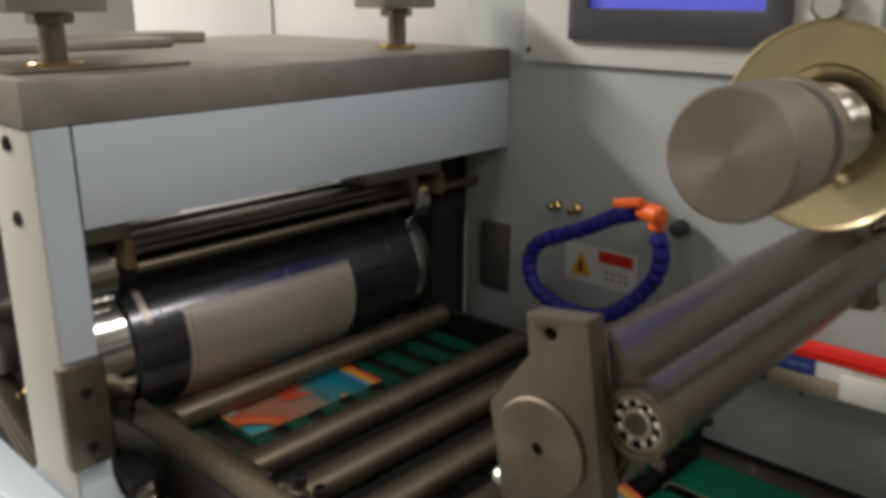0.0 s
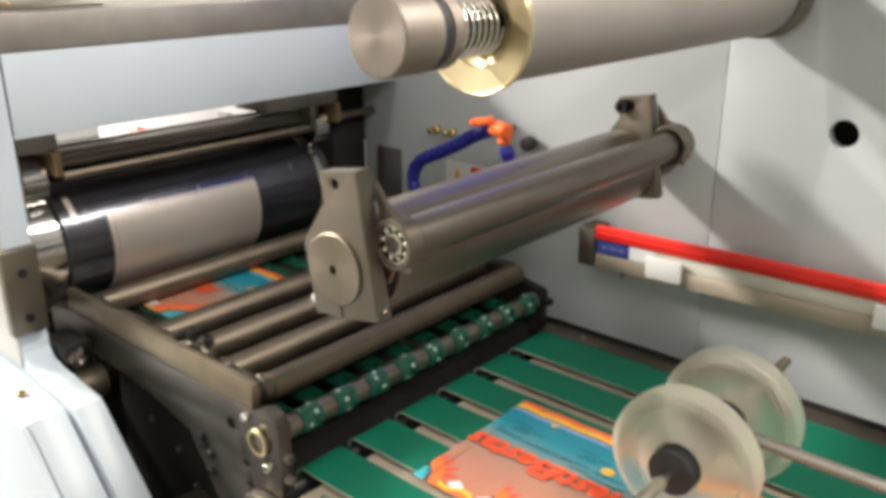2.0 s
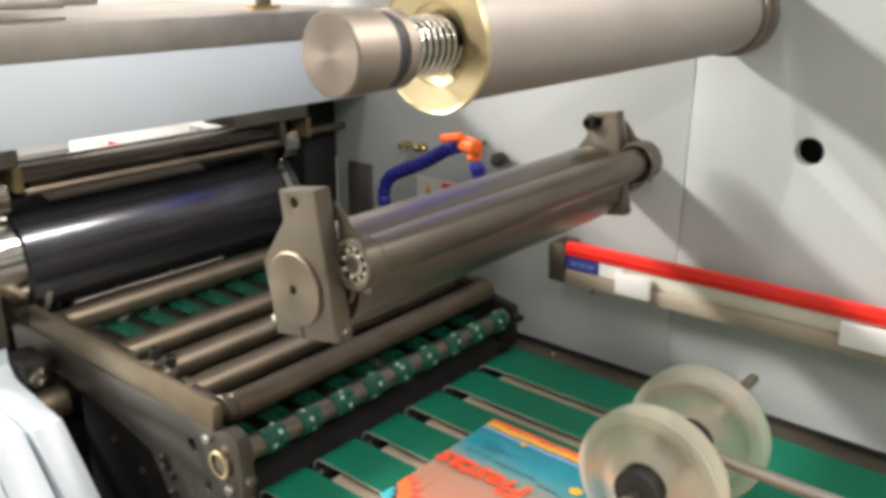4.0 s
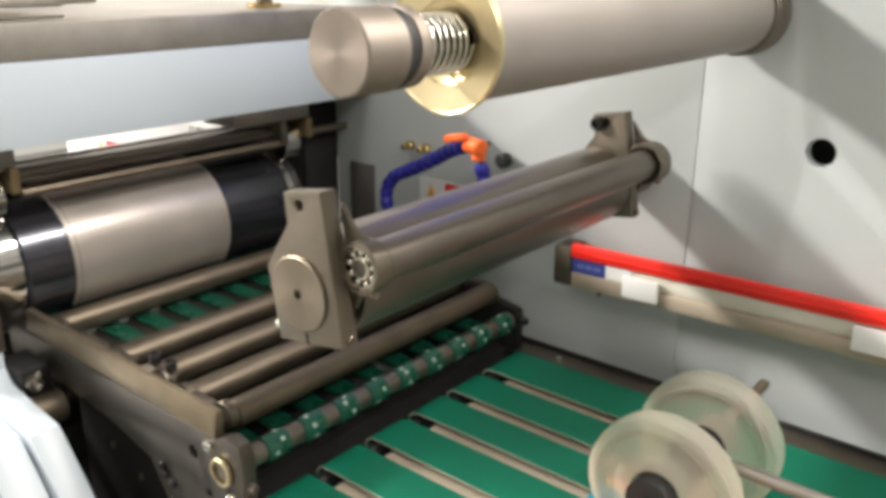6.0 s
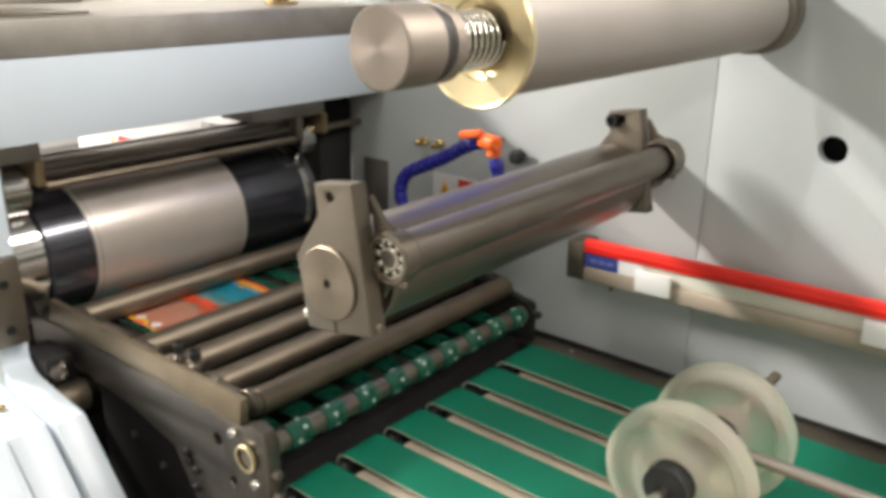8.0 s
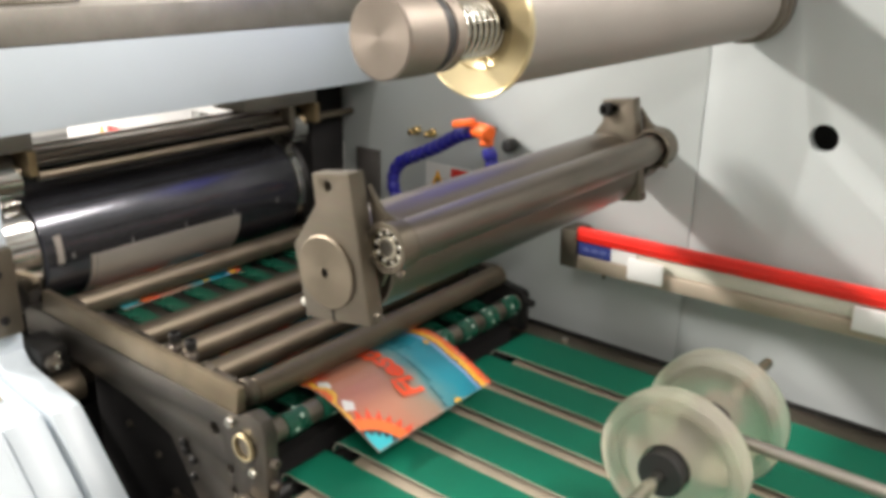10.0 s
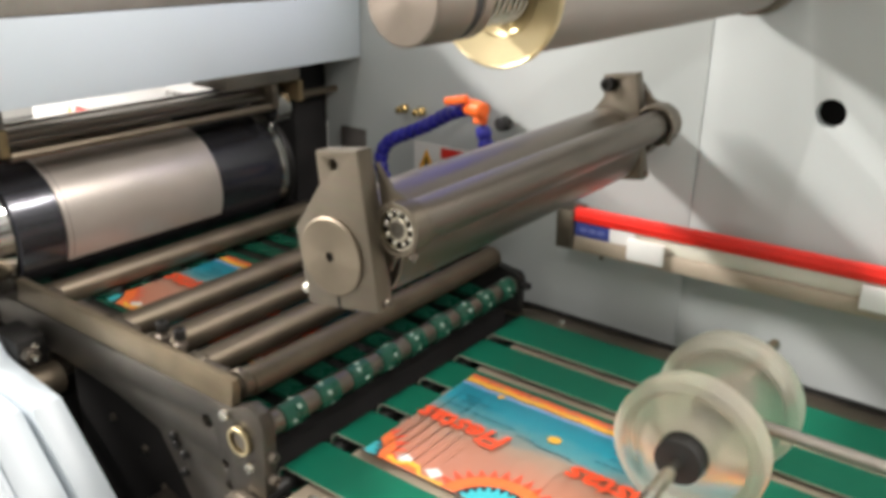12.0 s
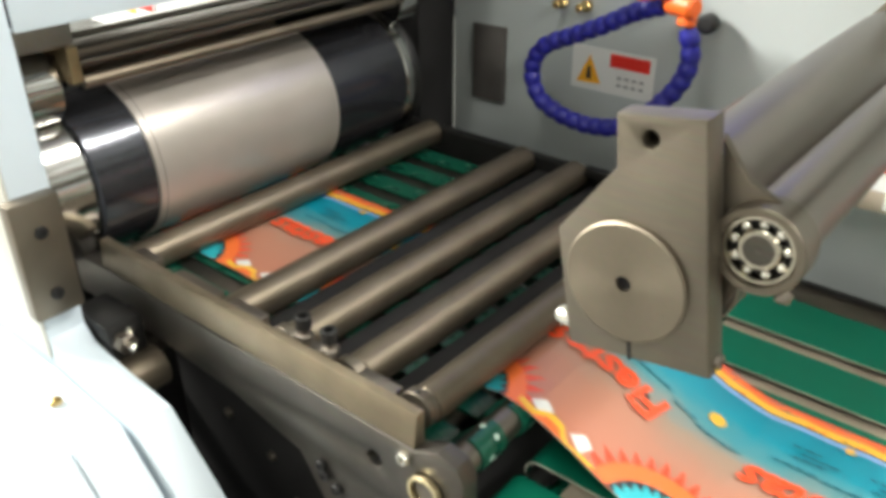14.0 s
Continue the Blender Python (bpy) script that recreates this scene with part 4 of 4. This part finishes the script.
def glide(points, step):
    """Evenly spaced places along a smooth line through the points."""
    out, fine = [], []
    for k in range(len(points) - 1):
        p = [Vector(points[max(0, min(len(points) - 1, k + d))]) for d in (-1, 0, 1, 2)]
        for j in range(20):
            t = j / 20
            fine.append(0.5 * (2 * p[1] + (p[2] - p[0]) * t + (2 * p[0] - 5 * p[1] + 4 * p[2] - p[3]) * t * t + (3 * p[1] - p[0] - 3 * p[2] + p[3]) * t ** 3))
    fine.append(Vector(points[-1]))
    gone, last = 0.0, None
    for q in fine:
        if last is None or gone + (q - last).length >= step:
            out.append(q)
            gone, last = 0.0, q
    return out


way = glide(HOSE_WAY, 0.0155)
for a, b in zip(way, way[1:]):
    d = (b - a)
    seg = lathe([(0, 0.006), (0, 0.0092), (0.003, 0.0106), (0.010, 0.0109), (0.0125, 0.0098), (0.0175, 0.0085), (0.0175, 0.005)], 0, 0, 18, True)
    part("joint", turned(seg, Matrix.Translation(a) @ d.to_track_quat("Y", "Z").to_matrix().to_4x4()), HOSE, hs)
part("valve", turned(rod(0, 0, 0.0115, -0.018, 0.018, 20, 0.003), Matrix.Translation((-0.466, 0.868, 1.108)) @ Matrix.Rotation(radians(72), 4, "Z")), ORANGE, hs, "orange plastic valve body")
part("valve_lever", turned(box(-0.022, 0.016, -0.006, 0.006, -0.005, 0.006, 0.003), Matrix.Translation((-0.492, 0.862, 1.117)) @ Matrix.Rotation(radians(-12), 4, "Y")), ORANGE, hs, "orange lever")
part("valve_outlet", turned(rod(0, 0, 0.0098, -0.012, 0.012, 18, 0.002), Matrix.Translation((-0.460, 0.871, 1.099)) @ Matrix.Rotation(radians(80), 4, "X")), ORANGE, hs)
part("hose_mount", rod(-0.500, 1.096, 0.004, 0.88, 0.9475, 18), STEEL, hs)

# ---- printed sheets, in narrow rigid strips that follow the way of the paper ----
SHEET_L, SHEET_W, PITCH = 0.336, 0.198, 0.187
NEAR_Y = 0.470
STRIPS = 24
STEP = SHEET_L / STRIPS


def ink(name, colour, rough=0.35):
    return surface(name, colour, rough, vary=0.03, scale=30, grain=900, bump=0.0, coat=0.15)


def sheet_ground():
    """Salmon paper fading to teal across the sheet."""
    m = surface("printed_ground", (1, 1, 1), 0.34, vary=0.03, scale=30, grain=900, bump=0.02, coat=0.15)
    nt = m.node_tree
    b = nt.nodes["Principled BSDF"]
    uv = nt.nodes.new("ShaderNodeUVMap")
    sep = nt.nodes.new("ShaderNodeSeparateXYZ")
    nt.links.new(uv.outputs["UV"], sep.inputs[0])
    noise_ = nt.nodes.new("ShaderNodeTexNoise")
    noise_.inputs["Scale"].default_value, noise_.inputs["Detail"].default_value = 9, 4
    nt.links.new(uv.outputs["UV"], noise_.inputs["Vector"])
    add = nt.nodes.new("ShaderNodeMath")
    add.operation = "MULTIPLY_ADD"
    add.inputs[1].default_value = 0.16
    nt.links.new(noise_.outputs["Fac"], add.inputs[0])
    nt.links.new(sep.outputs["Y"], add.inputs[2])
    ramp = nt.nodes.new("ShaderNodeValToRGB")
    e = ramp.color_ramp.elements
    e[0].position, e[0].color = 0.10, (0.52, 0.20, 0.125, 1)
    e[1].position, e[1].color = 0.98, (0.010, 0.22, 0.31, 1)
    for pos, col in ((0.42, (0.47, 0.22, 0.145, 1)), (0.58, (0.36, 0.26, 0.19, 1)), (0.70, (0.09, 0.29, 0.32, 1)), (0.82, (0.012, 0.27, 0.36, 1))):
        n = e.new(pos)
        n.color = col
    nt.links.new(add.outputs[0], ramp.inputs["Fac"])
    for l in list(b.inputs["Base Color"].links):
        nt.links.remove(l)
    nt.links.new(ramp.outputs["Color"], b.inputs["Base Color"])
    return m


INKS = [sheet_ground(), ink("orange_ink", (0.90, 0.19, 0.045)), ink("red_ink", (0.80, 0.085, 0.035)), ink("cyan_ink", (0.05, 0.48, 0.55)), ink("black_ink", (0.022, 0.022, 0.025)), ink("white_ink", (0.80, 0.79, 0.76)),
        ink("sun_yellow_ink", (0.88, 0.50, 0.05)), ink("sky_ink", (0.24, 0.40, 0.70)), ink("shadow_teal_ink", (0.012, 0.13, 0.18)), ink("scarlet_ink", (0.92, 0.10, 0.03))]
GROUND, ORANGE_I, RED_I, CYAN_I, BLACK_I, WHITE_I, SUN_I, SKY_I, DTEAL_I, SCARLET_I = range(10)


def art_bm():
    """The whole flat print: u along the travel (x), v across (y), inks stacked by hundredths of a millimetre."""
    bm = bmesh.new()
    uvl = bm.loops.layers.uv.new("UVMap")
    level = [0.0]

    def poly(pts, mat):
        level[0] += 0.000012
        f = bm.faces.new([bm.verts.new((u, v, level[0])) for u, v in pts])
        f.material_index = mat
        return f

    def ringed(cu, cv, r0, r1, mat, n=64):
        level[0] += 0.000012
        rows = [[bm.verts.new((cu + r * math.cos(2 * math.pi * k / n), cv + r * math.sin(2 * math.pi * k / n), level[0])) for k in range(n)] for r in (r0, r1)]
        for k in range(n):
            bm.faces.new((rows[0][k], rows[1][k], rows[1][(k + 1) % n], rows[0][(k + 1) % n])).material_index = mat

    def star(cu, cv, r0, r1, teeth, mat, fill):
        """A wheel of separate teeth, from r0 out to r1, each filling that share of its pitch."""
        level[0] += 0.000012
        for k in range(teeth):
            a, w = 2 * math.pi * k / teeth, math.pi * fill / teeth
            tip = r1 * (1 + 0.03 * math.sin(5.1 * k))
            f = bm.faces.new([bm.verts.new((cu + r * math.cos(b), cv + r * math.sin(b), level[0])) for r, b in ((r0, a - w), (tip, a), (r0, a + w))])
            f.material_index = mat

    poly([(0, 0), (SHEET_L, 0), (SHEET_L, SHEET_W), (0, SHEET_W)], GROUND)
    # border bands along the far edge, waving a little
    def band(v0, v1, mat, wob=0.0012, ph=0.0):
        n = 48
        level[0] += 0.000012
        lo = [bm.verts.new((SHEET_L * k / n, v0 + wob * math.sin(k * 0.9 + ph), level[0])) for k in range(n + 1)]
        hi = [bm.verts.new((SHEET_L * k / n, min(SHEET_W, v1 + wob * math.sin(k * 0.9 + ph)), level[0])) for k in range(n + 1)]
        for k in range(n):
            bm.faces.new((lo[k], lo[k + 1], hi[k + 1], hi[k])).material_index = mat
    band(0.1740, 0.1790, SKY_I, 0.0006)
    band(0.1790, 0.1808, BLACK_I, 0.0006)
    band(0.1808, 0.1895, SUN_I, 0.0008)
    band(0.1895, 0.1950, ORANGE_I, 0.001, 1.0)
    band(0.1950, 0.2000, RED_I, 0.0008, 2.0)
    dice = random.Random(5)
    for k in range(30):
        u, v, w = 0.006 + 0.0112 * k + dice.uniform(-0.003, 0.003), dice.choice((0.1815, 0.1895, 0.1935)), dice.uniform(0.003, 0.007)
        poly([(u, v), (u + w, v + 0.0004), (u + w * 0.8, v + 0.0022), (u + w * 0.2, v + 0.0018)], dice.choice((BLACK_I, RED_I, ORANGE_I)))
    for rep in range(-1, 3):
        o = PITCH * rep
        gu, gv = 0.163 + o, -0.012
        star(gu, gv, 0.0590, 0.0740, 34, RED_I, 0.9)
        ringed(gu, gv, 0.0455, 0.0600, ORANGE_I)
        poly([(gu + 0.0458 * math.cos(2 * math.pi * k / 48), gv + 0.0458 * math.sin(2 * math.pi * k / 48)) for k in range(48)], BLACK_I)
        poly([(gu + 0.0375 * math.cos(2 * math.pi * k / 48), gv + 0.0375 * math.sin(2 * math.pi * k / 48)) for k in range(48)], CYAN_I)
        star(gu, gv, 0.0370, 0.0450, 30, CYAN_I, 1.0)
        # diamonds and zigzag between the wheels
        for du, dv in ((0.047, 0.013), (0.086, 0.012)):
            poly([(du - 0.010 + o, dv - 0.001), (du - 0.001 + o, dv + 0.0085), (du + 0.009 + o, dv + 0.003), (du + 0.004 + o, dv - 0.009)], WHITE_I)
        zig = [(0.030, 0.010), (0.044, 0.006), (0.056, 0.014), (0.068, 0.013), (0.078, 0.002), (0.104, 0.004)]
        for (a, b), (c, d) in zip(zig, zig[1:]):
            poly([(a + o, b - 0.006), (c + o, d - 0.006), (c + o, d), (a + o, b)], SUN_I)
            poly([(a + o, b - 0.013), (c + o, d - 0.013), (c + o, d - 0.0065), (a + o, b - 0.0065)], ORANGE_I)
        # small sun and lines of small print in the blue
        poly([(0.151 + o + 0.0075 * math.cos(k * math.pi / 8), 0.134 + 0.0065 * math.sin(k * math.pi / 8)) for k in range(16)], SUN_I)
        poly([(0.060 + o + 0.004 * math.cos(k * math.pi / 5), 0.172 + 0.004 * math.sin(k * math.pi / 5)) for k in range(10)], SUN_I)
        for a, b, v in ((0.015, 0.050, 0.125), (0.054, 0.110, 0.123), (0.022, 0.045, 0.150), (0.030, 0.062, 0.143), (0.026, 0.050, 0.137), (0.115, 0.138, 0.116), (0.140, 0.180, 0.112)):
            while a < b:
                w = dice.uniform(0.003, 0.009)
                poly([(a + o, v), (min(a + w, b) + o, v), (min(a + w, b) + o, v + 0.0026), (a + o, v + 0.0026)], DTEAL_I)
                a += w + 0.0018
    # the title, printed head down towards the near edge
    for rep in range(2):
        cu = bpy.data.curves.new("title", "FONT")
        cu.body, cu.size, cu.align_x, cu.resolution_u, cu.offset, cu.shear = "Fiestas", 0.041, "CENTER", 2, 0.0013, 0.2
        ob = bpy.data.objects.new("title", cu)
        scene.collection.objects.link(ob)
        dg = bpy.context.evaluated_depsgraph_get()
        me = ob.evaluated_get(dg).to_mesh()
        level[0] += 0.00003
        vs = [bm.verts.new((0.0605 + PITCH * rep - v.co.x * 1.05, 0.106 - v.co.y, level[0])) for v in me.vertices]
        for p in me.polygons:
            bm.faces.new([vs[i] for i in reversed(p.vertices)]).material_index = SCARLET_I
        ob.evaluated_get(dg).to_mesh_clear()
        bpy.data.objects.remove(ob)
        poly([(0.094 + PITCH * rep, 0.0955), (0.100 + PITCH * rep, 0.0955), (0.099 + PITCH * rep, 0.099), (0.095 + PITCH * rep, 0.099)], BLACK_I)
    bmesh.ops.triangulate(bm, faces=[f for f in bm.faces if len(f.verts) > 4])
    # trim to the sheet
    for co, no in (((0, 0, 0), (-1, 0, 0)), ((SHEET_L, 0, 0), (1, 0, 0)), ((0, 0, 0), (0, -1, 0)), ((0, SHEET_W, 0), (0, 1, 0))):
        bmesh.ops.bisect_plane(bm, geom=bm.verts[:] + bm.edges[:] + bm.faces[:], plane_co=co, plane_no=no, clear_outer=True, dist=1e-7)
    for f in bm.faces:
        for lp in f.loops:
            lp[uvl].uv = (lp.vert.co.x / SHEET_L, lp.vert.co.y / SHEET_W)
    bm.normal_update()
    for f in bm.faces:
        if f.normal.z < 0:
            f.normal_flip()
    return bm


def strip_meshes():
    whole = art_bm()
    out = []
    for k in range(STRIPS):
        u0, u1 = k * STEP - 0.0002, (k + 1) * STEP + 0.0002
        bm = whole.copy()
        for co, no in (((u0, 0, 0), (-1, 0, 0)), ((u1, 0, 0), (1, 0, 0))):
            bmesh.ops.bisect_plane(bm, geom=bm.verts[:] + bm.edges[:] + bm.faces[:], plane_co=co, plane_no=no, clear_outer=True, dist=1e-7)
        # paper body under the inks
        vs = [bm.verts.new((u, v, z)) for z in (-0.00025, -0.00001) for u, v in ((u0, 0), (u1, 0), (u1, SHEET_W), (u0, SHEET_W))]
        for q in ((3, 2, 1, 0), (0, 1, 5, 4), (2, 3, 7, 6), (1, 2, 6, 5), (3, 0, 4, 7)):
            bm.faces.new([vs[i] for i in q]).material_index = WHITE_I
        bmesh.ops.translate(bm, verts=bm.verts, vec=(-(k + 0.5) * STEP, -SHEET_W / 2, 0))
        me = bpy.data.meshes.new("sheet_strip")
        bm.to_mesh(me)
        bm.free()
        for m in INKS:
            me.materials.append(m)
        out.append(me)
    whole.free()
    return out


# way of the paper: level on the tapes, over the tail roller, down to the belts
TOP_Z, MID_Z, LOW_Z = 0.8927, 0.8790, 0.8372
DROP0, DROP1 = -0.400, -0.235


def way_z(x):
    if x <= DROP0:
        k = min(1.0, max(0.0, (x + 0.47) / (DROP0 + 0.47)))
        return MID_Z + (TOP_Z - MID_Z) * k
    if x >= DROP1:
        return LOW_Z
    k = (x - DROP0) / (DROP1 - DROP0)
    return TOP_Z + (LOW_Z - TOP_Z) * (k * k * (3 - 2 * k))


WAY = [(-2.2, 0.8806), (-0.86, 0.8806), (-0.77, MID_Z), (-0.47, MID_Z)]
for k in range(121):
    x = DROP0 + (DROP1 - DROP0) * k / 120
    WAY.append((x, way_z(x)))
WAY.append((3.0, LOW_Z))
WAY_S = [WAY[0][0]]
for (xa, za), (xb, zb) in zip(WAY, WAY[1:]):
    WAY_S.append(WAY_S[-1] + math.hypot(xb - xa, zb - za))


def on_way(s):
    """Place along the paper's way, s metres; level stretch: s equals x."""
    x = float(np.interp(s, WAY_S, [p[0] for p in WAY]))
    return x, float(np.interp(s, WAY_S, [p[1] for p in WAY]))


# turn of the print cylinder, degrees at seconds
TURNS = [(0.0, 0.0), (3.55, 1278.0), (3.75, 1334.0), (6.5, 1675.0), (7.45, 1800.0), (11.3, 2288.0), (12.45, 2395.0), (13.35, 2502.0), (14.0, 2592.0)]
FEED = 0.534 / 360
LEAVE = -0.76


def turn_at(t):
    return float(np.interp(t, [a for a, _ in TURNS], [b for _, b in TURNS])) if t >= 0 else 360.0 * t


def lead_at(t, start):
    """Where the leading edge is along the way, and seconds since the sheet was let go."""
    s_free = DROP0 + SHEET_L + 0.030
    s = LEAVE + (turn_at(t) - start) * FEED
    if s <= s_free:
        return max(s, -1.25), 0.0
    # let go: slow down to the belts' pace
    lo, hi = -3.0, t
    for _ in range(40):
        mid = (lo + hi) / 2
        if LEAVE + (turn_at(mid) - start) * FEED < s_free:
            lo = mid
        else:
            hi = mid
    dt = t - hi
    v0 = (turn_at(hi + 0.01) - turn_at(hi)) / 0.01 * FEED
    return s_free + 0.075 * dt + (v0 - 0.075) * 0.13 * (1 - math.exp(-dt / 0.13)), dt


STRIP_MESHES = strip_meshes()
STARTS = [-436.0, -28.0, 688.0, 1805.0, 2130.0, 2500.0]
SHEETS = []
for n, start in enumerate(STARTS):
    sh = thing("printed_sheet", (0.0, NEAR_Y + SHEET_W / 2, LOW_Z), "printed paper sheet in teal and salmon with orange sun wheels", "sheet", "printed sheets")
    strips = []
    for me in STRIP_MESHES:
        ob = new("sheet_strip", me)
        ob.parent = sh
        strips.append(ob)
    SHEETS.append((sh, strips, start, n))


def strip_pose(lead, free, k, lift):
    a, b = lead - SHEET_L + k * STEP, lead - SHEET_L + (k + 1) * STEP
    (xa, za), (xb, zb) = on_way(a), on_way(b)
    # the tail of a sheet that was let go drops flat on the belts
    hang = max(0.0, 1 - (free / 0.27) ** 2)
    za, zb = LOW_Z + (za - LOW_Z) * hang, LOW_Z + (zb - LOW_Z) * hang
    return pose((xa + xb) / 2, 0, (za + zb) / 2 - LOW_Z + lift, 0, -math.degrees(math.atan2(zb - za, xb - xa)), 0)


def motions():
    # the cylinder turns, front side upwards
    rows = [(t / 10, pose(CX, 0.59, CZ, 0, -turn_at(t / 10), 0)) for t in range(0, 141)]
    walk(drum, rows)
    for sh, strips, start, n in SHEETS:
        for k, ob in enumerate(strips):
            rows = []
            for t in range(0, 141):
                m = strip_pose(*lead_at(t / 10, start), k, 0.0004 * n)
                rows.append((t / 10, m))
            # thin out the still and the straight stretches
            kept = [rows[0]]
            for a, b, c in zip(rows, rows[1:], rows[2:]):
                p, q, r = a[1], b[1], c[1]
                bend = ((p.translation + r.translation) / 2 - q.translation).length + 0.05 * abs((p.to_euler().y + r.to_euler().y) / 2 - q.to_euler().y)
                if bend > 0.0001 or b[0] - kept[-1][0] > 1.9:
                    kept.append(b)
            kept.append(rows[-1])
            walk(ob, kept)


motions()
